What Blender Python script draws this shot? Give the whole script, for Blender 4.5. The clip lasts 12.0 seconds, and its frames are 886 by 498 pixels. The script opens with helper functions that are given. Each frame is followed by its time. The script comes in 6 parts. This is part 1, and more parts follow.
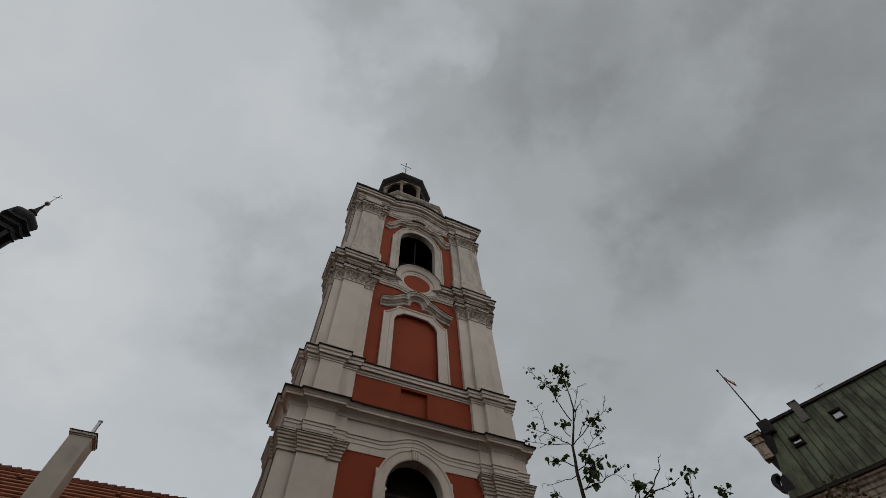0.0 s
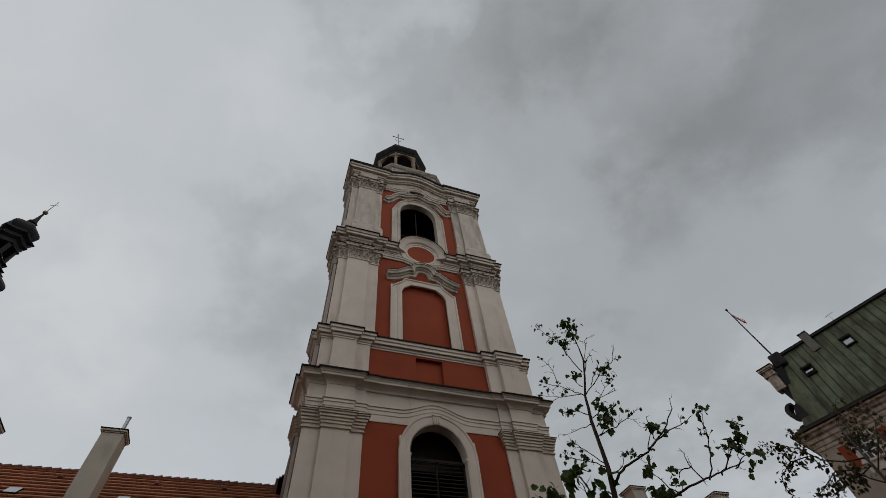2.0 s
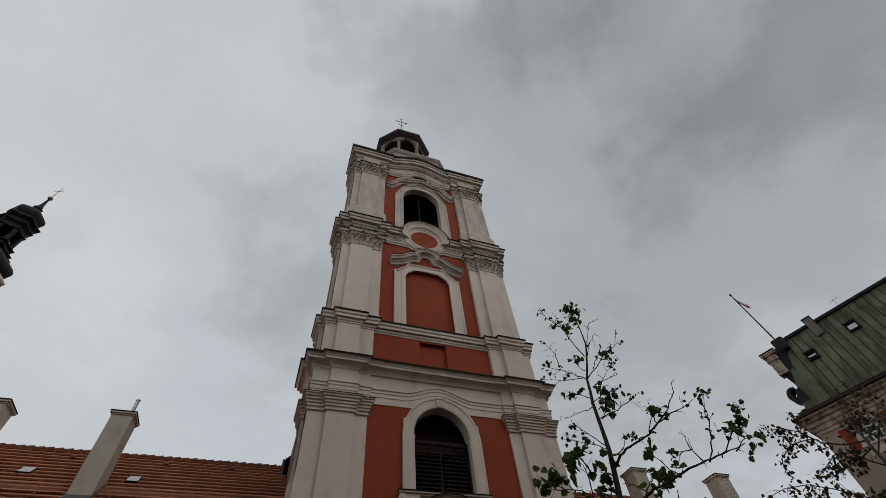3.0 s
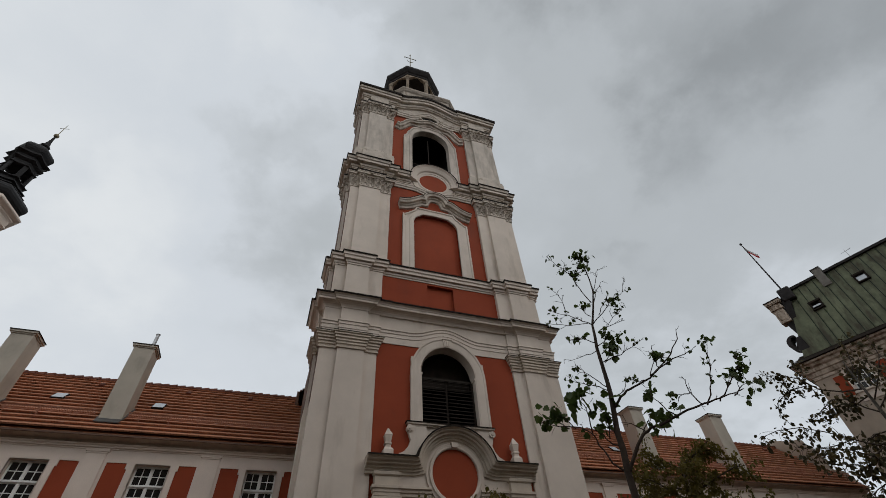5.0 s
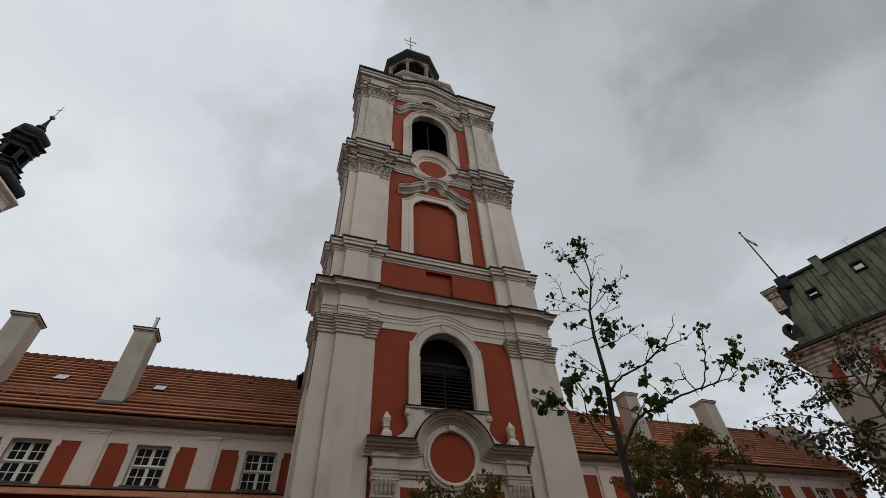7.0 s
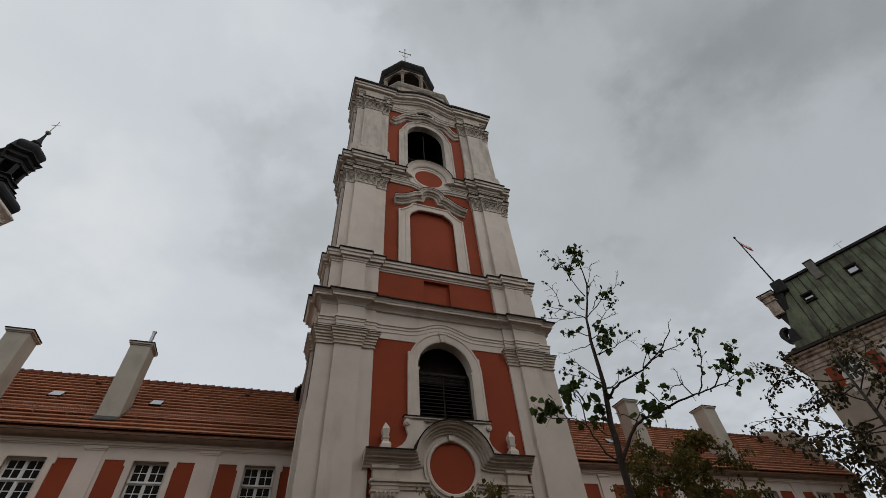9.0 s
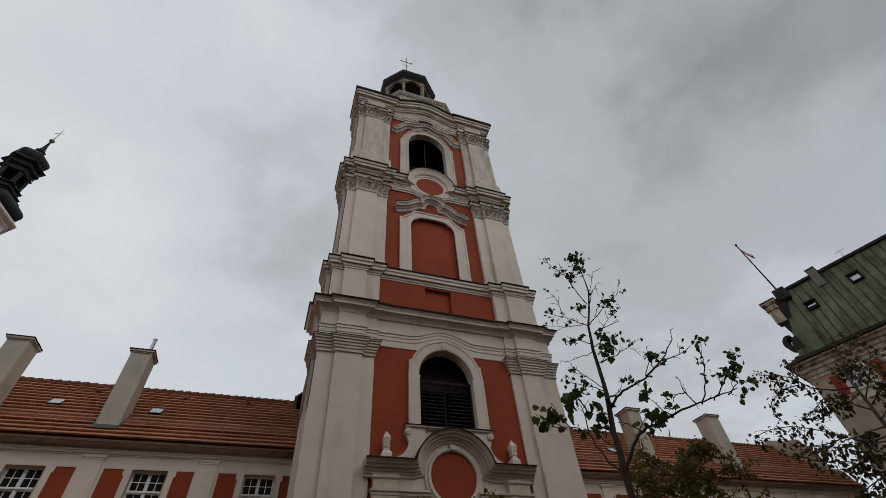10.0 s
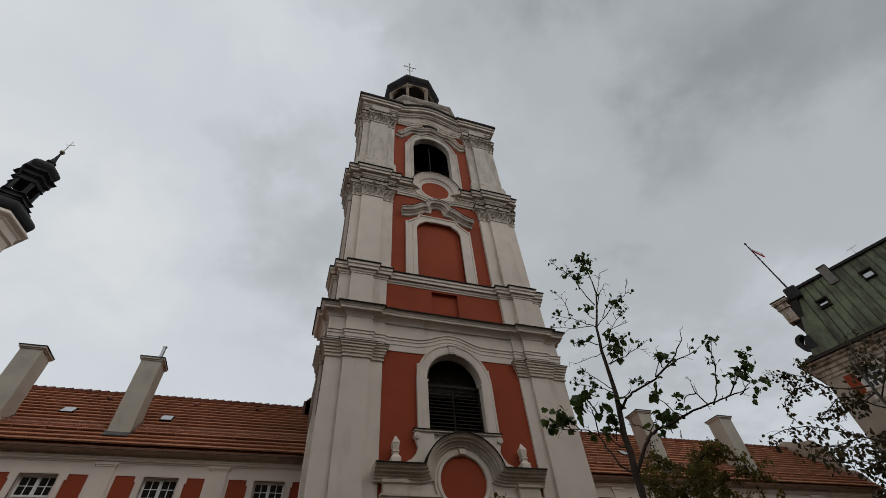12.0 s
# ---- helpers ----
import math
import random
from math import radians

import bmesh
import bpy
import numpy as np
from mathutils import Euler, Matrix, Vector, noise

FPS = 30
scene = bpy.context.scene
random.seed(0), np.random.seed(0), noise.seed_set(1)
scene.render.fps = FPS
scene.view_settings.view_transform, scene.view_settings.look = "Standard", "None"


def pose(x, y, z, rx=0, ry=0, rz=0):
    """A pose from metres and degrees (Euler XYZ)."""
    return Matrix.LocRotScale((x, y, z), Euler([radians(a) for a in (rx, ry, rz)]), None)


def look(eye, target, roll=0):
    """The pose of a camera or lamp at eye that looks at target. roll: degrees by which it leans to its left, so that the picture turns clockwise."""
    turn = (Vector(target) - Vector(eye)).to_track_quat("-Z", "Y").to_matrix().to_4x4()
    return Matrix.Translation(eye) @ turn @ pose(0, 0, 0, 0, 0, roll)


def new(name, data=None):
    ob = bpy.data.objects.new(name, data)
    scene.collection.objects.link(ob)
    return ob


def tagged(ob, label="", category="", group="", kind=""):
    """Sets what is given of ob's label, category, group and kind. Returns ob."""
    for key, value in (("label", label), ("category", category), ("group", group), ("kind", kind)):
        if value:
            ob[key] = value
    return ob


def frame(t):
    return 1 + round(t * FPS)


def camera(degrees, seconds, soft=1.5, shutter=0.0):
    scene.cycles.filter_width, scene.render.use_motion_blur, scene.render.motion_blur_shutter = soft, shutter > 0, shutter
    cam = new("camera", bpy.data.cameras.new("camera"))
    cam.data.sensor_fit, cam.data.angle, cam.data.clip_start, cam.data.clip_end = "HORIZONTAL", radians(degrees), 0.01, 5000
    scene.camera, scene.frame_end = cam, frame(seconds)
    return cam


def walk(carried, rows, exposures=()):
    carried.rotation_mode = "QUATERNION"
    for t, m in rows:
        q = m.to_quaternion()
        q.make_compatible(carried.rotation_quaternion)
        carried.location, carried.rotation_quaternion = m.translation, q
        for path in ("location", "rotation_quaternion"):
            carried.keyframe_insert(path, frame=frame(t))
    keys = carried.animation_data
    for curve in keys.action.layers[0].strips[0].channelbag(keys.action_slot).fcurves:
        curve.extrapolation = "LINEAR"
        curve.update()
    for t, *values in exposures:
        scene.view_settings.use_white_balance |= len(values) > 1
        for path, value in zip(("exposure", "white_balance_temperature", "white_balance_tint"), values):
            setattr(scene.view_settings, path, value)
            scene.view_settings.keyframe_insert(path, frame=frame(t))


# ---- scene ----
cam = camera(91.5, 12.0, soft=0.65)
PATH = [
    (0, pose(-5.624, -14.051, 1.548, 148.043, 2.091, -24.497)),
    (0.5, pose(-5.596, -14.055, 1.557, 147.922, 2.989, -24.346)),
    (1, pose(-5.556, -14.045, 1.571, 147.715, 5.690, -20.000)),
    (1.5, pose(-5.513, -14.031, 1.571, 145.279, 5.072, -19.308)),
    (2, pose(-5.520, -14.032, 1.565, 144.254, 4.959, -19.398)),
    (2.5, pose(-5.510, -14.024, 1.567, 143.231, 4.792, -19.264)),
    (3, pose(-5.505, -14.023, 1.567, 142.346, 4.622, -19.063)),
    (5, pose(-5.515, -13.993, 1.608, 134.966, 3.221, -19.046)),
    (5.5, pose(-5.518, -13.999, 1.603, 134.234, 3.110, -19.008)),
    (6, pose(-5.518, -13.996, 1.599, 133.564, 3.023, -19.120)),
    (6.5, pose(-5.520, -14.000, 1.600, 133.150, 3.030, -19.240)),
    (7, pose(-5.514, -13.999, 1.594, 133.111, 2.981, -19.435)),
    (9, pose(-5.524, -14.041, 1.568, 134.324, 3.850, -19.131)),
    (9.5, pose(-5.519, -14.036, 1.564, 134.932, 3.804, -19.109)),
    (10, pose(-5.528, -14.039, 1.569, 135.325, 3.750, -19.030)),
    (10.5, pose(-5.524, -14.039, 1.571, 135.643, 3.793, -18.807)),
    (11, pose(-5.526, -14.029, 1.565, 135.921, 3.850, -18.359)),
    (11.5, pose(-5.517, -14.032, 1.569, 135.921, 3.817, -17.975)),
    (12, pose(-5.516, -14.029, 1.564, 135.909, 3.798, -17.779)),
]
EXPOSURES = [(0.0, -0.31, 6680, 10), (1.0, -0.31, 6680, 10), (2.0, -0.24, 6650, 10), (3.0, -0.17, 6650, 10), (5.0, 0.11, 6590, 10), (7.0, 0.13, 6590, 10), (9.0, -0.01, 6600, 10), (12.0, 0.01, 6600, 10)]
walk(cam, PATH, EXPOSURES)

# ---- light: overcast sky, a very soft sun behind the cloud ----
world = bpy.data.worlds.new("overcast_sky")
scene.world = world
world.use_nodes = True
wn, wl = world.node_tree.nodes, world.node_tree.links
wn.clear()
SUN_EL, SUN_AZ = radians(46), radians(142)
w_out = wn.new("ShaderNodeOutputWorld")
w_bg = wn.new("ShaderNodeBackground")
w_bg.inputs["Strength"].default_value = 0.1
w_co = wn.new("ShaderNodeTexCoord")
w_sky = wn.new("ShaderNodeTexSky")
w_sky.sky_type = "NISHITA"
w_sky.sun_disc = False
w_sky.sun_elevation, w_sky.sun_rotation = SUN_EL, SUN_AZ
w_sep = wn.new("ShaderNodeSeparateXYZ")
wl.new(w_co.outputs["Generated"], w_sep.inputs[0])


def wmath(op, a, b=None, c=None):
    n = wn.new("ShaderNodeMath")
    n.operation = op
    for i, s in enumerate((a, b, c)):
        if s is None:
            continue
        if isinstance(s, (int, float)):
            n.inputs[i].default_value = s
        else:
            wl.new(s, n.inputs[i])
    return n.outputs[0]


# cloud deck: the direction laid onto a flat layer, so that clouds shrink to the horizon
w_h = wmath("ADD", wmath("MAXIMUM", w_sep.outputs["Z"], 0.0), 0.22)
w_vec = wn.new("ShaderNodeCombineXYZ")
wl.new(wmath("DIVIDE", w_sep.outputs["X"], w_h), w_vec.inputs[0])
wl.new(wmath("DIVIDE", w_sep.outputs["Y"], w_h), w_vec.inputs[1])


def wnoise(scale, detail, rough, dist, shift, drift=(0.0, 0.0)):
    m = wn.new("ShaderNodeVectorMath")
    m.operation = "ADD"
    m.inputs[1].default_value = (shift + drift[0], shift * 0.7 + drift[1], shift * 0.3)
    wl.new(w_vec.outputs[0], m.inputs[0])
    n = wn.new("ShaderNodeTexNoise")
    n.inputs["Scale"].default_value, n.inputs["Detail"].default_value = scale, detail
    n.inputs["Roughness"].default_value, n.inputs["Distortion"].default_value = rough, dist
    wl.new(m.outputs[0], n.inputs["Vector"])
    return n.outputs["Fac"]


w_big = wnoise(1.25, 5.0, 0.46, 0.1, 5.3, (-0.3, 0.12))
w_fine = wnoise(3.2, 6.0, 0.55, 0.05, 7.9)
# thinner cloud on the sun's side
w_side = wmath("MULTIPLY_ADD", w_sep.outputs["X"], -0.255, wmath("MULTIPLY", w_sep.outputs["Y"], 0.0))
w_dens = wmath("ADD", wmath("ADD", wmath("MULTIPLY_ADD", w_big, 0.22, wmath("MULTIPLY", w_fine, 0.26)), 0.292), w_side)
w_dens = wmath("ADD", w_dens, wmath("MULTIPLY_ADD", w_sep.outputs["Z"], -0.30, 0.30))
# the deck thins towards the horizon
w_dens = wmath("MULTIPLY_ADD", wmath("POWER", wmath("SUBTRACT", 1.0, wmath("MAXIMUM", w_sep.outputs["Z"], 0.0)), 3.0), 0.30, w_dens)
# and it is thickest high up on the far side
w_dens = wmath("MULTIPLY_ADD", wmath("MULTIPLY", w_sep.outputs["X"], wmath("POWER", wmath("MAXIMUM", w_sep.outputs["Z"], 0.0), 2.0)), -0.15, w_dens)
# billowing edges between thicker and thinner cloud
w_edge = wn.new("ShaderNodeMapRange")
w_edge.interpolation_type = "SMOOTHSTEP"
for k, v in (("From Min", 0.44), ("From Max", 0.57), ("To Min", -0.045), ("To Max", 0.045)):
    w_edge.inputs[k].default_value = v
wl.new(wnoise(1.7, 7.0, 0.56, 0.0, 2.6), w_edge.inputs["Value"])
w_dens = wmath("ADD", w_dens, w_edge.outputs["Result"])

# single cloud masses: soft lobes round a direction (x, y, z, reach in radians, density), their edges billowed by warping the direction
THICK = [(-0.08, 0.14, 0.99, 0.19, -0.09), (0.14, 0.04, 0.99, 0.36, -0.06), (0.19, 0.20, 0.96, 0.30, -0.075), (0.31, 0.03, 0.95, 0.42, -0.035),
         (0.46, -0.12, 0.88, 0.58, -0.045), (0.62, -0.20, 0.76, 0.46, -0.03), (0.52, 0.30, 0.80, 0.33, -0.02), (0.70, 0.21, 0.69, 0.31, -0.03),
         (-0.22, 0.50, 0.84, 0.17, -0.07), (-0.10, 0.63, 0.77, 0.29, -0.07), (-0.07, 0.80, 0.60, 0.24, -0.06), (-0.51, 0.42, 0.75, 0.16, -0.04),
         (0.71, 0.52, 0.47, 0.42, -0.08)]
THIN = [(0.02, 0.09, 1.00, 0.14, 0.13), (0.05, 0.17, 0.98, 0.12, 0.08), (-0.14, 0.35, 0.93, 0.22, 0.09), (-0.29, 0.23, 0.93, 0.35, 0.06),
        (-0.43, 0.53, 0.73, 0.30, 0.06), (-0.30, 0.65, 0.69, 0.17, 0.07), (-0.14, 0.71, 0.69, 0.16, 0.06), (0.37, 0.29, 0.88, 0.24, 0.07),
        (0.67, 0.40, 0.62, 0.33, 0.05), (0.80, 0.31, 0.51, 0.36, 0.09), (0.64, 0.02, 0.77, 0.23, 0.03), (-0.35, 0.76, 0.54, 0.24, 0.04)]


def wvec(op, a, b):
    n = wn.new("ShaderNodeVectorMath")
    n.operation = op
    for i, v in enumerate((a, b)):
        if isinstance(v, tuple):
            n.inputs[i].default_value = v
        else:
            wl.new(v, n.inputs[i])
    return n


w_turb = wn.new("ShaderNodeTexNoise")
for k, v in (("Scale", 4.5), ("Detail", 7.0), ("Roughness", 0.58)):
    w_turb.inputs[k].default_value = v
wl.new(w_co.outputs["Generated"], w_turb.inputs["Vector"])
w_bent = wvec("ADD", w_co.outputs["Generated"], wvec("MULTIPLY", wvec("SUBTRACT", w_turb.outputs["Color"], (0.5, 0.5, 0.5)).outputs[0], (0.42, 0.42, 0.42)).outputs[0])
w_bent = wvec("NORMALIZE", w_bent.outputs[0], (0.0, 0.0, 0.0)).outputs[0]
for x, y, z, reach, amount in THICK + THIN:
    dot = wvec("DOT_PRODUCT", w_bent, tuple(Vector((x, y, z)).normalized())).outputs["Value"]
    lobe = wn.new("ShaderNodeMapRange")
    lobe.interpolation_type = "SMOOTHSTEP"
    for k, v in (("From Min", math.cos(reach)), ("From Max", 1.0), ("To Min", 0.0), ("To Max", amount)):
        lobe.inputs[k].default_value = v
    wl.new(dot, lobe.inputs["Value"])
    w_dens = wmath("ADD", w_dens, lobe.outputs["Result"])
w_ramp = wn.new("ShaderNodeValToRGB")
w_ramp.color_ramp.interpolation = "EASE"
e = w_ramp.color_ramp.elements
e[0].position, e[0].color = 0.26, (2.76, 2.97, 3.09, 1)
e[1].position, e[1].color = 1.0, (7.2, 7.55, 7.8, 1)
m2 = w_ramp.color_ramp.elements.new(0.72)
m2.color = (6.06, 6.5, 6.97, 1)
m1 = w_ramp.color_ramp.elements.new(0.45)
m1.color = (4.36, 4.69, 4.93, 1)
wl.new(w_dens, w_ramp.inputs["Fac"])
w_mix = wn.new("ShaderNodeMix")
w_mix.data_type = "RGBA"
w_mix.inputs["Factor"].default_value = 0.93
wl.new(w_sky.outputs[0], w_mix.inputs["A"])
wl.new(w_ramp.outputs[0], w_mix.inputs["B"])
wl.new(w_mix.outputs["Result"], w_bg.inputs["Color"])
wl.new(w_bg.outputs[0], w_out.inputs[0])

sun = new("sun", bpy.data.lights.new("sun", "SUN"))
sun.data.energy, sun.data.angle, sun.data.color = 0.5, radians(35), (1.0, 0.98, 0.95)
sun.matrix_world = look((0, 0, 60), Vector((0, 0, 60)) - Vector((math.sin(SUN_AZ) * math.cos(SUN_EL), math.cos(SUN_AZ) * math.cos(SUN_EL), math.sin(SUN_EL))))


# ---- materials ----
def material(name, base, rough=0.85, metal=0.0, spec=0.3, var=0.12, scale=1.2, grain=45.0, bump=0.25, stain=None, stain_at=(0.52, 0.75), streak=0.0, per_piece=0.0, tint=None, bump_dist=0.01):
    """Procedural surface: broad blotches, fine grain, optional stains (stretched downwards by streak) and per-piece variation."""
    m = bpy.data.materials.new(name)
    m.use_nodes = True
    nt = m.node_tree
    N, L = nt.nodes, nt.links
    b = N["Principled BSDF"]
    b.inputs["Roughness"].default_value, b.inputs["Metallic"].default_value = rough, metal
    b.inputs["Specular IOR Level"].default_value = spec
    geo = N.new("ShaderNodeNewGeometry")

    def noise_node(sc, det, vec=None):
        n = N.new("ShaderNodeTexNoise")
        n.inputs["Scale"].default_value, n.inputs["Detail"].default_value = sc, det
        n.inputs["Roughness"].default_value = 0.6
        L.new(vec or geo.outputs["Position"], n.inputs["Vector"])
        return n.outputs["Fac"]

    def mix(fac, a, c, mode="MIX"):
        n = N.new("ShaderNodeMix")
        n.data_type, n.blend_type = "RGBA", mode
        for s, v in ((n.inputs["Factor"], fac), (n.inputs["A"], a), (n.inputs["B"], c)):
            if hasattr(v, "is_linked"):
                L.new(v, s)
            else:
                s.default_value = v
        return n.outputs["Result"]

    def rng(v, a, c, lo, hi):
        n = N.new("ShaderNodeMapRange")
        L.new(v, n.inputs["Value"])
        for k, x in (("From Min", a), ("From Max", c), ("To Min", lo), ("To Max", hi)):
            n.inputs[k].default_value = x
        return n.outputs["Result"]

    base = (*base, 1)
    dark = tuple(c * (1 - var * 1.6) for c in base[:3]) + (1,)
    light = tuple(min(1, c * (1 + var)) for c in base[:3]) + (1,)
    blot = noise_node(scale, 5)
    col = mix(rng(blot, 0.3, 0.7, 0, 1), dark, light)
    fine = noise_node(grain, 4)
    col = mix(rng(fine, 0.3, 0.7, 0, 0.35), col, tuple(c * 0.8 for c in base[:3]) + (1,))
    if stain:
        mp = N.new("ShaderNodeMapping")
        mp.inputs["Scale"].default_value = (1, 1, 1 - streak)
        L.new(geo.outputs["Position"], mp.inputs["Vector"])
        st = noise_node(scale * 2.3, 6, mp.outputs[0])
        col = mix(rng(st, stain_at[0], stain_at[1], 0, 0.85), col, (*stain, 1))
    if per_piece or tint:
        isl = N.new("ShaderNodeObjectInfo").outputs["Random"] if per_piece < 0 else geo.outputs["Random Per Island"]
        k = abs(per_piece)
        col = mix(rng(isl, 0, 1, 0, 1), mix(1.0, col, (1 - k, 1 - k, 1 - k, 1), "MULTIPLY"), mix(1.0, col, (1 + k * 0.6, 1 + k * 0.6, 1 + k * 0.6, 1), "MULTIPLY"))
        if tint:
            col = mix(rng(isl, 0.45, 1.0, 0, 0.6), col, (*tint, 1))
    L.new(col, b.inputs["Base Color"])
    bp = N.new("ShaderNodeBump")
    bp.inputs["Strength"].default_value, bp.inputs["Distance"].default_value = bump, bump_dist
    L.new(fine, bp.inputs["Height"])
    L.new(bp.outputs[0], b.inputs["Normal"])
    return m


M_RED = material("red_plaster", (0.295, 0.052, 0.0185), var=0.10, scale=0.5, stain=(0.205, 0.045, 0.021), stain_at=(0.55, 0.8), streak=0.6)
M_STUCCO = material("pale_stucco", (0.675, 0.58, 0.497), var=0.09, scale=0.6, stain=(0.38, 0.31, 0.245), stain_at=(0.55, 0.84), streak=0.75)
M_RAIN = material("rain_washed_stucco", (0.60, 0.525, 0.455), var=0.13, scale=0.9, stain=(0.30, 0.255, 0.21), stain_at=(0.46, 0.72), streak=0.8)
M_TRIM = material("weathered_moulding", (0.575, 0.50, 0.425), var=0.16, scale=1.5, stain=(0.24, 0.185, 0.135), stain_at=(0.52, 0.74), streak=0.3)
M_CROWN = material("sooty_cornice_stucco", (0.32, 0.25, 0.185), var=0.2, scale=1.3, stain=(0.12, 0.088, 0.062), stain_at=(0.48, 0.7), streak=0.4)
M_CHIM = material("chimney_plaster", (0.50, 0.445, 0.37), var=0.1, scale=0.8, stain=(0.33, 0.295, 0.245), stain_at=(0.55, 0.8), streak=0.5)
M_PORTAL = material("weathered_portal_stucco", (0.55, 0.465, 0.38), var=0.13, scale=1.4, stain=(0.33, 0.25, 0.185), stain_at=(0.56, 0.8), streak=0.3)
M_CARVED = material("weathered_carving", (0.46, 0.395, 0.33), var=0.2, scale=2.0, stain=(0.17, 0.13, 0.095), stain_at=(0.48, 0.68), streak=0.3)
M_GUARD = material("red_painted_iron", (0.36, 0.15, 0.09), rough=0.6, var=0.15, scale=5)
M_BROWN = material("rough_brown_plaster", (0.17, 0.095, 0.065), var=0.25, scale=2.5, grain=20, bump=0.8, bump_dist=0.03, stain=(0.085, 0.055, 0.042), stain_at=(0.45, 0.7), streak=0.4)
M_WING = material("cream_wall_plaster", (0.75, 0.63, 0.54), var=0.07, scale=0.7, stain=(0.43, 0.345, 0.275), stain_at=(0.6, 0.85), streak=0.6)
M_FLASH = material("dark_sheet_flashing", (0.022, 0.016, 0.012), rough=0.85, spec=0.12, var=0.2, scale=3)
M_LOUVRE = material("black_louvre_wood", (0.026, 0.019, 0.014), rough=0.9, var=0.25, scale=4, bump=0.3)
# near-black colour that stands in for the darkness inside openings
M_DARK = material("interior_shade_black", (0.005, 0.0045, 0.004), rough=1.0, var=0.2)
M_CAP = material("dark_copper_sheet", (0.034, 0.030, 0.029), rough=0.75, spec=0.2, var=0.25, scale=2)
M_GREEN = material("green_patina_copper", (0.157, 0.172, 0.105), rough=0.75, metal=0.1, var=0.3, scale=1.1, stain=(0.06, 0.05, 0.035), stain_at=(0.47, 0.66), streak=0.85)
M_SEAM = material("copper_seam", (0.028, 0.036, 0.027), rough=0.75, metal=0.1, var=0.2)
M_TILE = material("clay_roof_tile", (0.44, 0.185, 0.10), rough=0.85, var=0.14, scale=0.9, per_piece=0.05, stain=(0.2, 0.09, 0.058), stain_at=(0.58, 0.82), bump=0.4)
M_RIDGE = material("clay_ridge_tile", (0.16, 0.058, 0.036), rough=0.85, var=0.15, scale=3, per_piece=-0.2)
M_WHITE = material("white_window_paint", (0.80, 0.79, 0.76), rough=0.45, var=0.03, scale=5, bump=0.05)
M_STEEL = material("bare_steel", (0.45, 0.45, 0.45), rough=0.35, metal=0.9, var=0.08, scale=6)
M_GOLD = material("dull_gilt_iron", (0.20, 0.17, 0.11), rough=0.45, metal=0.7, var=0.15, scale=8)
M_ZINC = material("zinc_flashing", (0.10, 0.095, 0.09), rough=0.65, metal=0.2, var=0.15, scale=4)
M_GUTTER = material("brown_gutter", (0.14, 0.08, 0.055), rough=0.6, metal=0.2, var=0.2, scale=4)
M_EAVES = material("brown_eaves_boards", (0.5, 0.395, 0.31), rough=0.8, var=0.15, scale=3)
M_BARK = material("smooth_bark", (0.075, 0.062, 0.05), rough=0.9, var=0.3, scale=9, stain=(0.13, 0.115, 0.09), stain_at=(0.5, 0.62), bump=0.5)
M_TWIG = material("dark_twig_bark", (0.06, 0.043, 0.032), rough=0.9, var=0.25, scale=14)
M_LEAF = material("plane_leaf", (0.075, 0.115, 0.027), rough=0.6, spec=0.4, var=0.25, scale=6, per_piece=-0.35, tint=(0.085, 0.10, 0.03), bump=0.15)
M_LEAF2 = material("small_leaf", (0.08, 0.07, 0.03), rough=0.65, spec=0.35, var=0.25, scale=5, per_piece=0.4, tint=(0.15, 0.095, 0.035), bump=0.1)
M_LEAF3 = material("olive_leaf", (0.14, 0.115, 0.022), rough=0.65, spec=0.3, var=0.25, scale=5, per_piece=0.35, tint=(0.15, 0.11, 0.03), bump=0.1)


def translucent(m, share):
    """Lets part of the light through a leaf."""
    N, L = m.node_tree.nodes, m.node_tree.links
    b = N["Principled BSDF"]
    src = b.inputs["Base Color"].links[0].from_socket
    tr, mx = N.new("ShaderNodeBsdfTranslucent"), N.new("ShaderNodeMixShader")
    mx.inputs[0].default_value = share
    L.new(src, tr.inputs["Color"])
    L.new(b.outputs[0], mx.inputs[1])
    L.new(tr.outputs[0], mx.inputs[2])
    L.new(mx.outputs[0], N["Material Output"].inputs["Surface"])


translucent(M_LEAF, 0.5)
translucent(M_LEAF2, 0.3)
translucent(M_LEAF3, 0.45)
M_BLACKCAP = material("blackened_copper", (0.010, 0.0088, 0.009), rough=0.65, metal=0.1, var=0.25, scale=2)
M_PAVE = material("granite_paving", (0.075, 0.058, 0.045), rough=0.85, var=0.15, scale=0.5, grain=25, bump=0.4)
M_FLAG_R = material("red_flag_cloth", (0.45, 0.03, 0.035), rough=0.8, var=0.08, scale=5)
M_FLAG_W = material("white_flag_cloth", (0.75, 0.74, 0.73), rough=0.8, var=0.05, scale=5)


def glass(name, colour, rough):
    m = bpy.data.materials.new(name)
    m.use_nodes = True
    b = m.node_tree.nodes["Principled BSDF"]
    b.inputs["Base Color"].default_value = (*colour, 1)
    b.inputs["Roughness"].default_value = rough
    b.inputs["Specular IOR Level"].default_value = 0.3
    return m


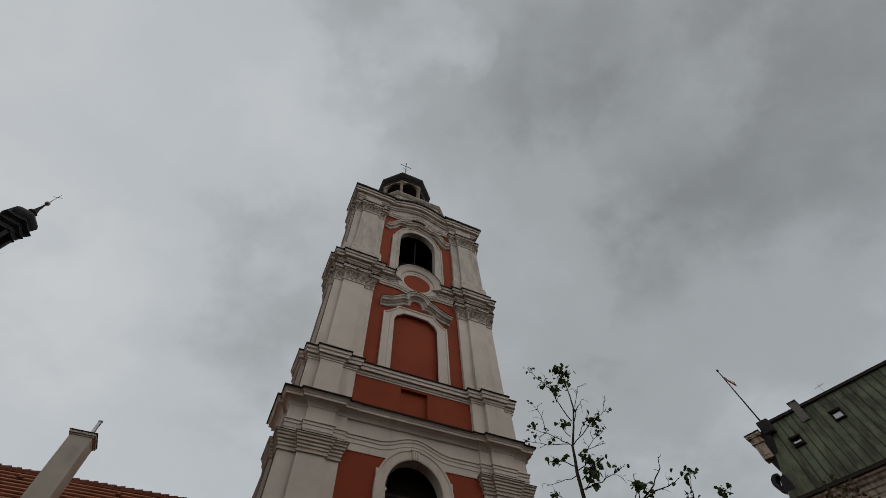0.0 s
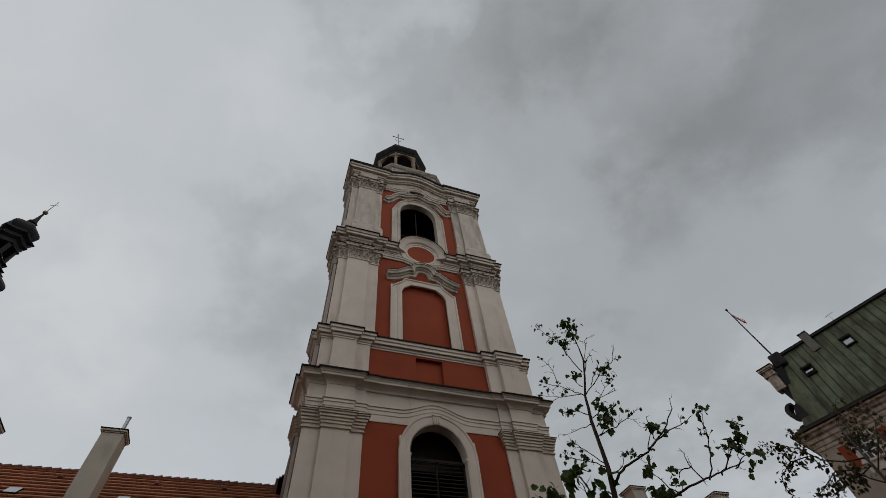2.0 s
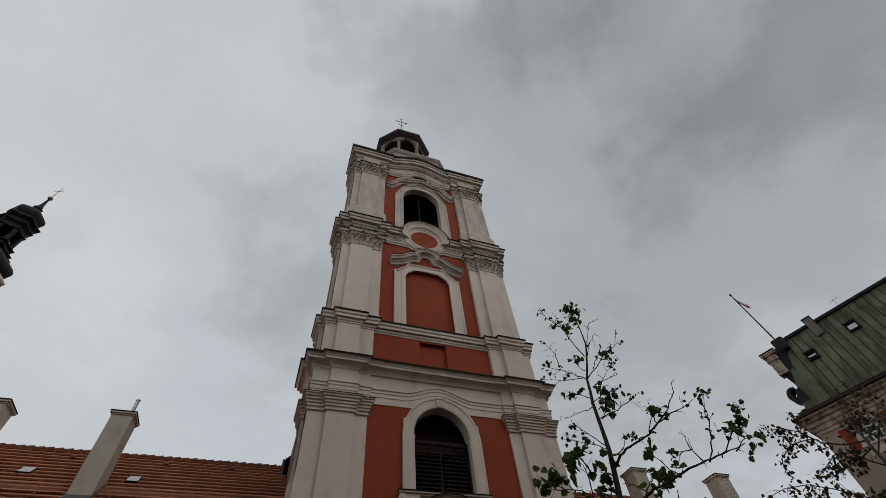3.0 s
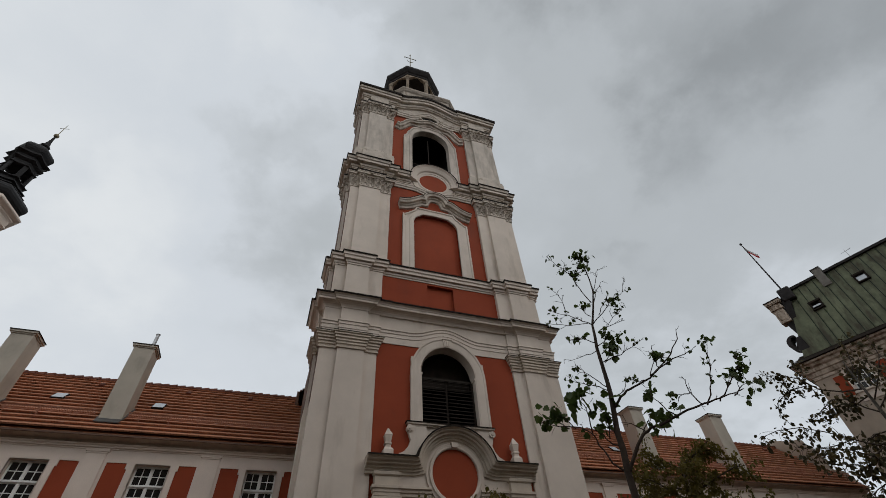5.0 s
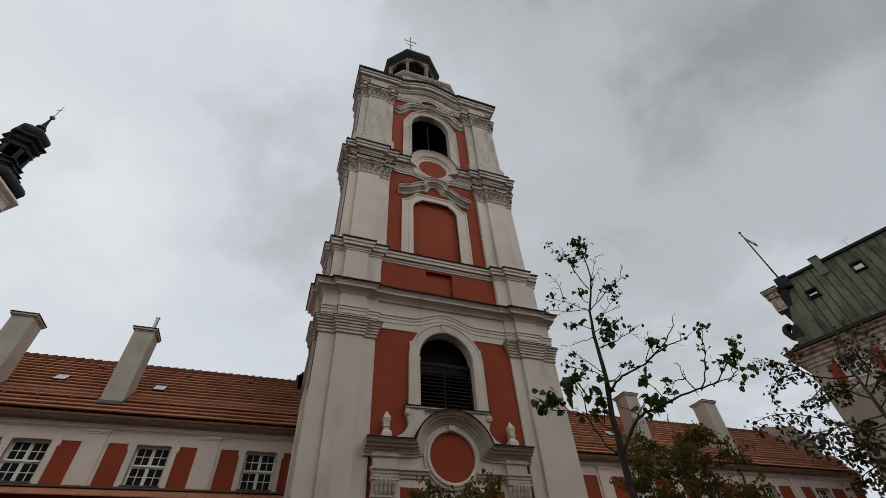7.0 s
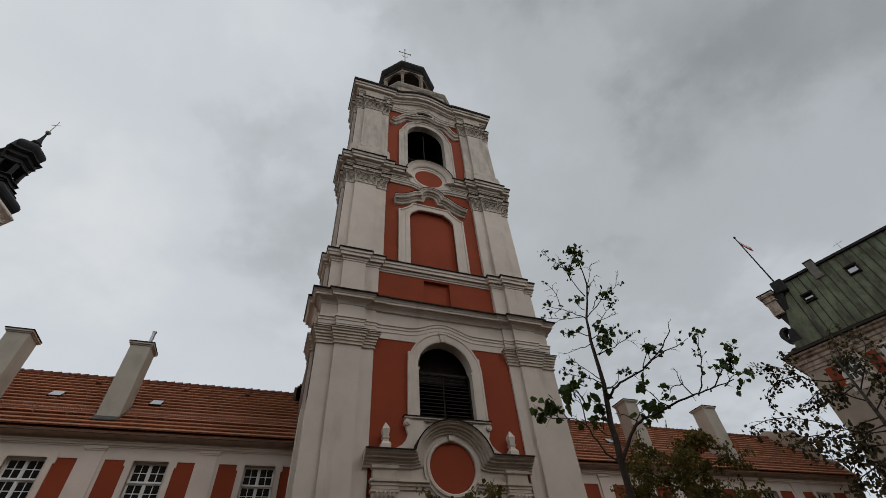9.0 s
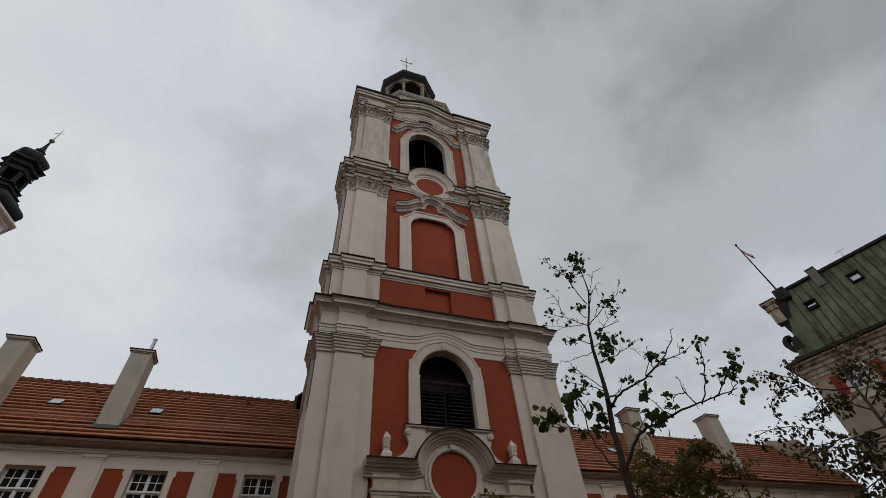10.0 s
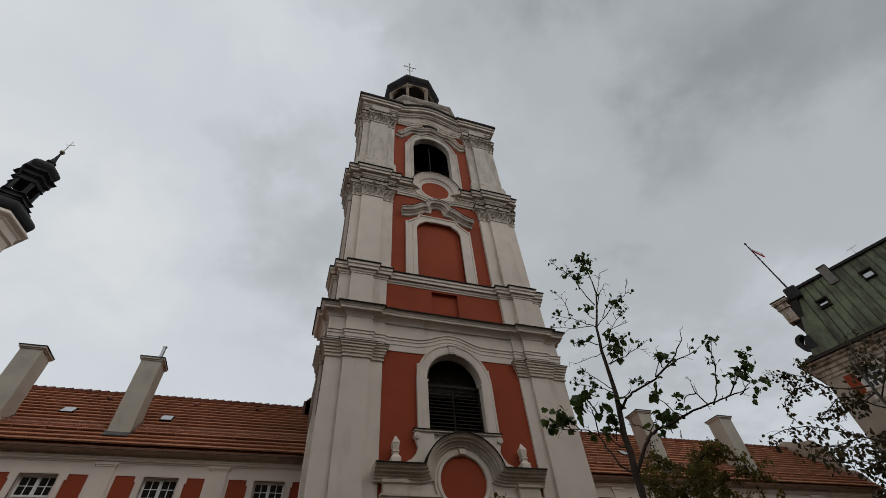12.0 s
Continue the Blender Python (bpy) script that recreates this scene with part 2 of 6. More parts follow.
M_PANE = glass("window_glass_over_dark_room", (0.016, 0.015, 0.014), 0.06)
M_SKYLIGHT = glass("skylight_glass", (0.42, 0.43, 0.44), 0.12)
M_SKYLIGHT.node_tree.nodes["Principled BSDF"].inputs["Metallic"].default_value = 0.7
M_AGED = material("aged_facade_stucco", (0.40, 0.325, 0.255), var=0.12, scale=0.8, stain=(0.28, 0.245, 0.21), stain_at=(0.5, 0.75), streak=0.5)
M_WORN = material("worn_cornice_stucco", (0.50, 0.41, 0.33), var=0.2, scale=1.6, stain=(0.16, 0.115, 0.08), stain_at=(0.46, 0.62), streak=0.5)
M_SMOKED = material("sooty_plaster", (0.19, 0.175, 0.155), var=0.2, scale=2)
# plaster of the added unseen walls that block low sky light
M_BLOCK = material("light_block_plaster", (0.26, 0.205, 0.155), var=0.12, scale=0.3)


# ---- mesh helpers ----
def obj(name, bm, mat, parent=None, label="", smooth=False):
    bmesh.ops.recalc_face_normals(bm, faces=bm.faces)
    me = bpy.data.meshes.new(name)
    bm.to_mesh(me)
    bm.free()
    me.materials.append(mat)
    if smooth:
        for p in me.polygons:
            p.use_smooth = True
    ob = new(name, me)
    if parent:
        ob.parent = parent
    if label:
        ob["label"] = label
    return ob


part = obj


def thing(name, label, category, at=None, group="", kind=""):
    ob = new(name)
    ob.empty_display_size = 0.3
    if at is not None:
        ob.matrix_world = at
    return tagged(ob, label, category, group, kind)


def box(bm, x0, x1, y0, y1, z0, z1, bevel=0.0):
    v = [bm.verts.new(p) for p in ((x0, y0, z0), (x1, y0, z0), (x1, y1, z0), (x0, y1, z0), (x0, y0, z1), (x1, y0, z1), (x1, y1, z1), (x0, y1, z1))]
    f = [bm.faces.new([v[i] for i in q]) for q in ((3, 2, 1, 0), (4, 5, 6, 7), (0, 1, 5, 4), (1, 2, 6, 5), (2, 3, 7, 6), (3, 0, 4, 7))]
    if bevel:
        es = list({ed for q in f for ed in q.edges})
        bmesh.ops.bevel(bm, geom=es, offset=bevel, segments=1, affect="EDGES")


def slab(bm, poly, y0, y1):
    """A plate with the outline poly in x, z, between y0 and y1."""
    a = [bm.verts.new((x, y0, z)) for x, z in poly]
    c = [bm.verts.new((x, y1, z)) for x, z in poly]
    n = len(poly)
    bm.faces.new(a)
    bm.faces.new(c[::-1])
    for i in range(n):
        bm.faces.new((a[i], a[(i + 1) % n], c[(i + 1) % n], c[i]))


def offset_line(pts, d, closed):
    """pts moved to their right-hand side by d, mitred."""
    out = []
    n = len(pts)
    for i in range(n):
        p = Vector(pts[i][:2])
        a = Vector(pts[i - 1][:2]) if (closed or i > 0) else None
        c = Vector(pts[(i + 1) % n][:2]) if (closed or i < n - 1) else None
        d1 = (p - a).normalized() if a is not None else None
        d2 = (c - p).normalized() if c is not None else None
        if d1 is None:
            d1 = d2
        if d2 is None:
            d2 = d1
        n1, n2 = Vector((d1.y, -d1.x)), Vector((d2.y, -d2.x))
        b = n1 + n2
        if b.length < 1e-6:
            b = n1.copy()
        b.normalize()
        k = d / max(0.35, b.dot(n1))
        out.append(p + b * k)
    return out


def moulding(bm, plan, profile, closed=True):
    """Sweeps profile (outward, z) along plan: points x, y or x, y, rise, with the outside to their right."""
    rings = []
    for d, z in profile:
        o = offset_line(plan, d, closed)
        rings.append([bm.verts.new((q.x, q.y, z + (p[2] if len(p) > 2 else 0))) for q, p in zip(o, plan)])
    n = len(plan)
    for a, c in zip(rings, rings[1:]):
        for i in range(n if closed else n - 1):
            j = (i + 1) % n
            bm.faces.new((a[i], a[j], c[j], c[i]))
    if closed:
        bm.faces.new(rings[0][::-1]), bm.faces.new(rings[-1])
    else:
        for i in (0, n - 1):
            bm.faces.new([r[i] for r in rings] if i else [r[i] for r in rings][::-1])


def band(bm, path, profile, y=0.0, closed=False):
    """A moulding on a wall that faces -y: profile (in-plane offset to the right of the path, projection) along path (x, z)."""
    rings = []
    for d, pr in profile:
        rings.append([bm.verts.new((q.x, y - pr, q.y)) for q in offset_line(path, d, closed)])
    n = len(path)
    for a, c in zip(rings, rings[1:]):
        for i in range(n if closed else n - 1):
            j = (i + 1) % n
            bm.faces.new((a[i], a[j], c[j], c[i]))
    if not closed:
        for i in (0, n - 1):
            bm.faces.new([r[i] for r in rings])


def lathe(bm, profile, n=8, phase=0.5, centre=(0, 0), cap=True):
    """A body of n sides round a vertical axis from (radius, z)."""
    rings = []
    for r, z in profile:
        rings.append([bm.verts.new((centre[0] + r * math.cos(2 * math.pi * (i + phase) / n), centre[1] + r * math.sin(2 * math.pi * (i + phase) / n), z)) for i in range(n)])
    for a, c in zip(rings, rings[1:]):
        for i in range(n):
            bm.faces.new((a[i], a[(i + 1) % n], c[(i + 1) % n], c[i]))
    if cap:
        bm.faces.new(rings[0][::-1]), bm.faces.new(rings[-1])


def star_lathe(bm, profile, n=8, phase=0.5):
    """As lathe, but each ring (radius, z, k) draws its edges in by k, so that its corners stand out as spikes."""
    rings = []
    for r, z, k in profile:
        rings.append([bm.verts.new((q * math.cos(math.pi * (i + 2 * phase) / n), q * math.sin(math.pi * (i + 2 * phase) / n), z)) for i in range(2 * n) for q in (r if i % 2 == 0 else r * k * math.cos(math.pi / n),)])
    for a, c in zip(rings, rings[1:]):
        for i in range(2 * n):
            bm.faces.new((a[i], a[(i + 1) % (2 * n)], c[(i + 1) % (2 * n)], c[i]))
    bm.faces.new(rings[0][::-1]), bm.faces.new(rings[-1])


def tube(bm, pts, radii, n=6):
    rings = []
    for i, (p, r) in enumerate(zip(pts, radii)):
        a, c = pts[max(i - 1, 0)], pts[min(i + 1, len(pts) - 1)]
        t = (Vector(c) - Vector(a)).normalized()
        s = t.cross(Vector((0.31, 0.17, 0.93)))
        if s.length < 0.05:
            s = t.cross(Vector((1, 0, 0)))
        s.normalize()
        w = t.cross(s)
        rings.append([bm.verts.new(Vector(p) + (s * math.cos(2 * math.pi * k / n) + w * math.sin(2 * math.pi * k / n)) * r) for k in range(n)])
    for a, c in zip(rings, rings[1:]):
        for k in range(n):
            bm.faces.new((a[k], a[(k + 1) % n], c[(k + 1) % n], c[k]))
    bm.faces.new(rings[0][::-1]), bm.faces.new(rings[-1])


def arc(cx, cz, rx, rz, a0, a1, n):
    return [(cx + rx * math.cos(radians(a0 + (a1 - a0) * i / n)), cz + rz * math.sin(radians(a0 + (a1 - a0) * i / n))) for i in range(n + 1)]


def bm_new():
    return bmesh.new()


def shared(cache, name, build, mat, parent, m, label=""):
    """An object of its own on a mesh that alike pieces share."""
    if name not in cache:
        bm = bm_new()
        build(bm)
        bmesh.ops.recalc_face_normals(bm, faces=bm.faces)
        me = bpy.data.meshes.new(name.split("/")[-1])
        bm.to_mesh(me)
        bm.free()
        me.materials.append(mat)
        cache[name] = me
    ob = new(name.split("/")[-1], cache[name])
    ob.parent = parent
    ob.matrix_local = m
    if label:
        ob["label"] = label
    return ob


MESHES = {}
TURNS = [Matrix.Rotation(radians(a), 4, "Z") for a in (0, 90, 180, 270)]
CORNERS = [TURNS[i] for i in (0, 1, 3)]  # those with pilasters; the fourth is bare

# ---- ground ----
bm = bm_new()
box(bm, -900, 900, -900, 900, -0.5, 0)
ground = tagged(obj("ground", bm, M_PAVE), "grey granite paving of a city square", "ground", kind="structure")

# added walls close the square, unseen behind the view, to cut low sky light
for nm, b in (("wall_south", (-70, 70, -31, -29, 0, 19)), ("wall_west", (-47, -45, -29, 2, 0, 15)), ("wall_east", (40, 42, -29, -24, 0, 17))):
    bm = bm_new()
    box(bm, *b)
    tagged(obj(nm, bm, M_BLOCK), "unseen plain wall added to block low sky light", "wall", kind="structure")

# ---- bell tower: four alike faces round its axis; the front wall lies at y = 0 ----
TY = 4.8
tower = thing("bell_tower", "baroque bell tower of terracotta-red plaster with pale stucco pilasters", "tower", pose(0, TY, 0))
W1, W0, W2, W3 = 4.8, 4.6, 4.5, 4.47  # half-widths of the walls: lower storey, pedestal, middle and belfry storey


def corner_path(w, inner, a, b, pc, pm, p0=0.0):
    """Plan of the clustered pilasters round the front-right corner."""
    h = [(inner, -(w + p0)), (inner, -(w + pc)), (a, -(w + pc)), (a, -(w + pm)), (b, -(w + pm)), (b, -(w + pc))]
    return h + [(w + pc, -(w + pc))] + [(-y, -x) for x, y in h[::-1]]


def pier(bm, path, w, z0, z1):
    x_in = path[0][0]
    poly = list(path) + [(w - 0.6, -x_in), (w - 0.6, -(w - 0.6)), (x_in, -(w - 0.6))]
    lo = [bm.verts.new((x, y, z0)) for x, y in poly]
    hi = [bm.verts.new((x, y, z1)) for x, y in poly]
    bm.faces.new(lo[::-1]), bm.faces.new(hi)
    for i in range(len(poly)):
        j = (i + 1) % len(poly)
        bm.faces.new((lo[i], lo[j], hi[j], hi[i]))


def loop_plan(w, inner, a, b, pc, pm, p0=0.0, rise=None, n=36, stop=None, gap=None):
    """The plan of the front, right and back faces with all their breaks; it returns a little way round the left corner,
    beyond which the side has no mouldings. rise lifts the middle of each face; gap leaves the middle of the front open.
    Gives one or two paths."""
    one = [(-(w + pc), -(w + pc)), (-b, -(w + pc)), (-b, -(w + pm)), (-a, -(w + pm)), (-a, -(w + pc)), (-inner, -(w + pc)), (-inner, -(w + p0))]
    face = [(x, y, 0.0) for x, y in one]
    if rise:
        for i in range(1, n):
            x = -inner + 2 * inner * i / n
            face.append((x, -(w + p0), rise(x)))
    half = [(-x, y, 0.0) for x, y in one[1:][::-1]]
    first = [(inner, -(w - 0.5), 0.0)] + half[1:]
    if stop:
        q = pc if stop < a or stop > b else pm
        first = [(stop, -(w - 0.5), 0.0), (stop, -(w + q), 0.0)] + [p for p in half if p[0] > stop + 0.01]
    last = face + [(inner, -(w + p0), 0.0), (inner + 0.02, -(w - 0.5), 0.0)]
    if gap:
        front = [[(x, y, 0.0) for x, y in one] + [(-gap, -(w + p0), 0.0)], [(gap, -(w + p0), 0.0), (inner, -(w + p0), 0.0)] + half[1:]]
        runs = (((3, first), (0, front[0])), ((0, front[1]), (1, face + half), (2, last)))
    else:
        runs = (((3, first), (0, face + half), (1, face + half), (2, last)),)
    paths = []
    for run in runs:
        paths.append([])
        for k, pts in run:
            c, s = round(math.cos(k * math.pi / 2)), round(math.sin(k * math.pi / 2))
            paths[-1] += [(x * c - y * s, x * s + y * c, r) for x, y, r in pts]
    return paths


def arch_opening(half, z0, zs, rise, n=20):
    """Outline of an opening with an elliptical head, from its right foot over the top to its left foot."""
    return [(half, z0)] + arc(0, zs, half, rise, 0, 180, n) + [(-half, z0)]


def wall_with_hole(bm, half, z0, z1, hole, y0, y1):
    """A wall plate round an opening given by its outline, right foot to left foot."""
    hb, hx = hole[0][1], hole[0][0]
    top = max(z for _, z in hole)
    right = [p for p in hole if p[0] >= -1e-6]
    left = [p for p in hole if p[0] <= 1e-6]
    if hb > z0:
        slab(bm, [(-half, z0), (half, z0), (half, hb), (-half, hb)], y0, y1)
    slab(bm, right + [(0, z1), (half, z1), (half, hb)], y0, y1)
    slab(bm, left + [(-half, hb), (-half, z1), (0, z1)], y0, y1)


P1 = (W1, 2.80, 3.28, 4.26, 0.08, 0.20)
P0 = (W0, 2.72, 3.34, 4.30, 0.18, 0.36)
P2 = (W2, 2.53, 3.10, 4.22, 0.17, 0.33)
P3 = (W3, 2.53, 3.02, 4.18, 0.15, 0.31)


def storey_piers(name, p, z0, z1, label="", mat=M_STUCCO):
    for t in CORNERS:
        shared(MESHES, "tower/%s" % name, lambda bm: pier(bm, corner_path(*p), p[0], z0, z1), mat, tower, t, label)


def ring(name, p, profile, mat, rise=None, label="", p0=0.0, n=36, stop=None, gap=None):
    bm = bm_new()
    for path in loop_plan(*p, p0=p0, rise=rise, n=n, stop=stop, gap=gap):
        moulding(bm, path, profile, closed=False)
    return part(name, bm, mat, tower, label)


def corner_moulding(name, p, profile, mat=None, label=""):
    for t in CORNERS:
        shared(MESHES, "tower/%s" % name, lambda bm: moulding(bm, corner_path(*p, p0=-0.1), profile, closed=False), mat or M_TRIM, tower, t, label)


# corner pilasters, storey by storey
storey_piers("lower_pilaster", P1, 0.0, 10.95, "tall stucco corner pilaster")
corner_moulding("pilaster_plinth", P1, [(-0.1, 0.0), (0.14, 0.0), (0.14, 1.0), (0.1, 1.08), (0.05, 1.15), (0.0, 1.2), (-0.1, 1.2)])
corner_moulding("lower_capital", P1, [(-0.05, 10.27), (0.05, 10.27), (0.05, 10.33), (0.015, 10.345), (0.02, 10.40), (0.06, 10.42), (0.06, 10.48), (0.05, 10.5), (0.09, 10.53), (0.09, 10.59), (0.08, 10.61), (0.13, 10.64), (0.13, 10.7), (0.12, 10.72), (0.17, 10.75), (0.17, 10.81), (0.16, 10.82), (0.21, 10.84), (0.21, 10.878), (-0.05, 10.878)], mat=M_PORTAL, label="moulded stucco capital")
corner_moulding("capital_flashing", P1, [(-0.05, 10.88), (0.225, 10.88), (0.225, 10.9), (-0.05, 10.93)], M_FLASH)
storey_piers("pedestal_pier", P0, 12.4, 14.6)
storey_piers("middle_pilaster", P2, 14.9, 21.5)
corner_moulding("middle_base", P2, [(-0.05, 15.0), (0.06, 15.02), (0.06, 15.3), (0.03, 15.36), (0.0, 15.4), (-0.05, 15.4)])
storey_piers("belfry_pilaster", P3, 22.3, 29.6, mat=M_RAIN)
corner_moulding("belfry_base", P3, [(-0.05, 22.5), (0.12, 22.52), (0.12, 23.65), (0.09, 23.72), (0.08, 23.86), (0.04, 23.92), (0.0, 24.0), (-0.05, 24.0)])


# leafy capitals of the two upper storeys
def leafy(name, p, z0, z1):
    h = z1 - z0
    corner_moulding(name + "_bell", p, [(-0.05, z0 - 0.12), (0.04, z0 - 0.12), (0.05, z0 - 0.06), (0.01, z0), (0.02, z0 + 0.3 * h), (0.06, z0 + 0.6 * h), (0.1, z0 + 0.76 * h), (0.13, z0 + 0.78 * h), (0.03, z0 + 0.785 * h), (0.03, z0 + 0.815 * h), (0.2, z0 + 0.825 * h), (0.21, z0 + 0.9 * h), (0.17, z0 + 0.92 * h), (0.22, z0 + 0.96 * h), (0.22, z1), (-0.05, z1)])
    w, inner, a, b, pc, pm = p

    def acanthus(bm, x, y, zz, lh, hw):
        # a lobed leaf that leans out of the bell and curls over at its tip
        rows = []
        for u, out, k in ((0.0, 0.0, 0.7), (0.2, 0.01, 0.95), (0.3, 0.015, 0.72), (0.5, 0.035, 1.0), (0.6, 0.05, 0.72), (0.8, 0.09, 0.8), (0.95, 0.14, 0.5), (0.9, 0.18, 0.2)):
            z = zz + u * lh
            rows.append([bm.verts.new(p) for p in ((x - hw * k, y - out, z), (x - hw * 0.3 * k, y - out - 0.035, z), (x, y - out - 0.02, z), (x + hw * 0.3 * k, y - out - 0.035, z), (x + hw * k, y - out, z), (x, y - out + 0.05, z))])
        for p, q in zip(rows, rows[1:]):
            for i in range(6):
                bm.faces.new((p[i], p[(i + 1) % 6], q[(i + 1) % 6], q[i]))
        bm.faces.new(rows[0]), bm.faces.new(rows[-1][::-1])

    def volute(bm, x, y, z, r, turn):
        # a rolled-up band under the corner of the abacus
        pts = [(x + turn * r * (1 - q / 20) * math.sin(q * 0.62), y - 0.004 * q, z + r * (1 - q / 20) * math.cos(q * 0.62)) for q in range(17)]
        tube(bm, pts, [0.038 - 0.0012 * q for q in range(17)], 5)

    def leaves(sides):
        def build(bm):
            for sx in sides:
                cluster(bm, sx)
        return build

    def cluster(bm, sx):
        zv = z0 + 0.62 * h
        for x, pr, turn in ((a + 0.04, pm, -1), (b - 0.04, pm, 1), (inner + 0.05, pc, -1), (w + pc - 0.04, pc, 1)):
            volute(bm, sx * x, -(w + pr + 0.13), zv, 0.14, sx * turn)
        for x0, x1, pr, n in ((a, b, pm, 4), (inner, a, pc, 2), (b, w + pc, pc, 2)):
            for q, zz, lh, m in ((0.0, z0, 0.36 * h, n), (0.035, z0 + 0.16 * h, 0.42 * h, n - 1)):
                for i in range(m):
                    x = x0 + (x1 - x0) * (i + 0.5 + (n - m) * 0.5) / n
                    acanthus(bm, sx * x, -(w + pr + q), zz, lh, (x1 - x0) / n * 0.5)
        # garland between the volutes and a flower on the abacus
        g = arc((a + b) / 2, z0 + 0.8 * h, (b - a) * 0.36, 0.24 * h, 180, 360, 10)
        tube(bm, [(sx * x, -(w + pm + 0.15), z) for x, z in g], [0.03, 0.04, 0.055, 0.05, 0.065, 0.055, 0.065, 0.05, 0.055, 0.04, 0.03], 6)
        lathe(bm, [(0.02, z0 + 0.82 * h), (0.09, z0 + 0.85 * h), (0.1, z0 + 0.94 * h), (0.04, z0 + 0.98 * h)], 8, 0.5, (sx * (a + b) / 2, -(w + pm + 0.19)), True)

    for t, sides in zip(TURNS, ((-1, 1), (-1, 1), (-1,), (1,))):
        shared(MESHES, "tower/%s/%s_leaves" % (sides, name), leaves(sides), M_CARVED, tower, t, "carved acanthus leaves and volutes")


leafy("middle_capital", P2, 20.28, 21.25)
leafy("belfry_capital", P3, 28.38, 29.35)
for p, z in ((P2, 21.25), (P3, 29.35)):
    corner_moulding("abacus_cover" if p is P2 else "upper_abacus_cover", p, [(-0.05, z + 0.002), (0.225, z + 0.002), (0.24, z + 0.13), (-0.05, z + 0.16)], M_FLASH, "dark sheet-metal cover")


# entablatures and cornices
def bump(half, height, power=1.0):
    def f(x):
        k = abs(x) / half
        return height * (0.5 + 0.5 * math.cos(math.pi * k)) ** power if k < 1 else 0.0
    return f


ring("lower_frieze", P1, [(-0.3, 11.0), (0.03, 11.0), (0.03, 12.1), (-0.3, 12.1)], M_STUCCO)
ring("lower_architrave", P1, [(-0.2, 11.10), (0.05, 11.10), (0.05, 11.25), (0.075, 11.27), (0.075, 11.37), (0.11, 11.39), (0.11, 11.425), (-0.2, 11.44)], M_STUCCO, rise=bump(1.45, 0.38))
ring("main_cornice", P1, [(-0.2, 12.02), (0.05, 12.02), (0.055, 12.05), (0.07, 12.09), (0.11, 12.15), (0.17, 12.19), (0.24, 12.205), (0.22, 12.21), (0.22, 12.225), (0.32, 12.23), (0.32, 12.32), (0.34, 12.33), (0.36, 12.38), (0.41, 12.42), (0.41, 12.46), (-0.2, 12.47)], M_STUCCO, p0=0.05, stop=3.1, label="deep moulded cornice of weathered stucco")
ring("cornice_flashing", P1, [(-0.2, 12.475), (0.415, 12.475), (0.42, 12.44), (0.45, 12.435), (0.455, 12.50), (-0.25, 12.72)], M_FLASH, p0=0.05, stop=3.1, label="dark sheet-metal cornice cover")
ring("pedestal_base", P0, [(-0.1, 12.45), (0.05, 12.45), (0.05, 12.86), (0.02, 12.92), (-0.1, 12.92)], M_TRIM)
ring("pedestal_cornice", P0, [(-0.15, 14.40), (0.03, 14.40), (0.03, 14.47), (0.07, 14.49), (0.09, 14.58), (0.01, 14.585), (0.01, 14.605), (0.17, 14.62), (0.17, 14.76), (0.22, 14.79), (0.23, 14.95), (-0.15, 14.96)], M_STUCCO, p0=0.0)
ring("pedestal_flashing", P0, [(-0.2, 14.965), (0.235, 14.965), (0.24, 14.925), (0.265, 14.92), (0.27, 14.985), (-0.3, 15.12)], M_FLASH)
mid_rise = bump(1.5, 0.9, 0.8)
ring("middle_frieze", P2, [(-0.3, 21.2), (0.03, 21.2), (0.03, 22.0), (-0.3, 22.0)], M_STUCCO)
ring("middle_architrave", P2, [(-0.2, 21.2), (0.06, 21.2), (0.07, 21.32), (0.11, 21.35), (0.12, 21.46), (0.15, 21.5), (-0.2, 21.55)], M_TRIM, rise=bump(1.3, -0.32))
ring("middle_cornice", P2, [(-0.2, 21.74), (0.07, 21.74), (0.07, 21.82), (0.13, 21.84), (0.16, 21.96), (0.05, 21.965), (0.05, 21.99), (0.32, 22.01), (0.32, 22.18), (0.25, 22.185), (0.25, 22.21), (0.37, 22.22), (0.40, 22.36), (0.40, 22.42), (-0.2, 22.43)], M_TRIM, rise=mid_rise, gap=1.36, label="cornice that arches over an oval panel")
ring("middle_flashing", P2, [(-0.2, 22.435), (0.405, 22.435), (0.41, 22.385), (0.44, 22.38), (0.445, 22.46), (-0.3, 22.58)], M_FLASH, rise=mid_rise, gap=1.36)
top_rise = bump(2.35, 0.72, 0.9)
ring("belfry_frieze", P3, [(-0.3, 29.3), (0.03, 29.3), (0.03, 31.1), (-0.3, 31.1)], M_TRIM)
ring("belfry_architrave", P3, [(-0.2, 29.3), (0.08, 29.3), (0.09, 29.42), (0.14, 29.46), (0.15, 29.6), (0.19, 29.64), (-0.2, 29.7)], M_TRIM, rise=bump(1.35, 0.85))
P3C = (W3, 2.53, 3.02, 4.18, 0.17, 0.175)
ring("crown_cornice", P3C, [(-0.2, 30.45), (0.07, 30.45), (0.07, 30.56), (0.14, 30.58), (0.18, 30.76), (0.06, 30.765), (0.06, 30.80), (0.33, 30.84), (0.35, 30.84), (0.35, 31.08), (0.27, 31.085), (0.27, 31.115), (0.41, 31.13), (0.45, 31.4), (0.45, 31.5), (-0.2, 31.52)], M_TRIM, rise=top_rise, p0=0.08, stop=3.15, label="crowning cornice with a curved middle").location.z = -0.1
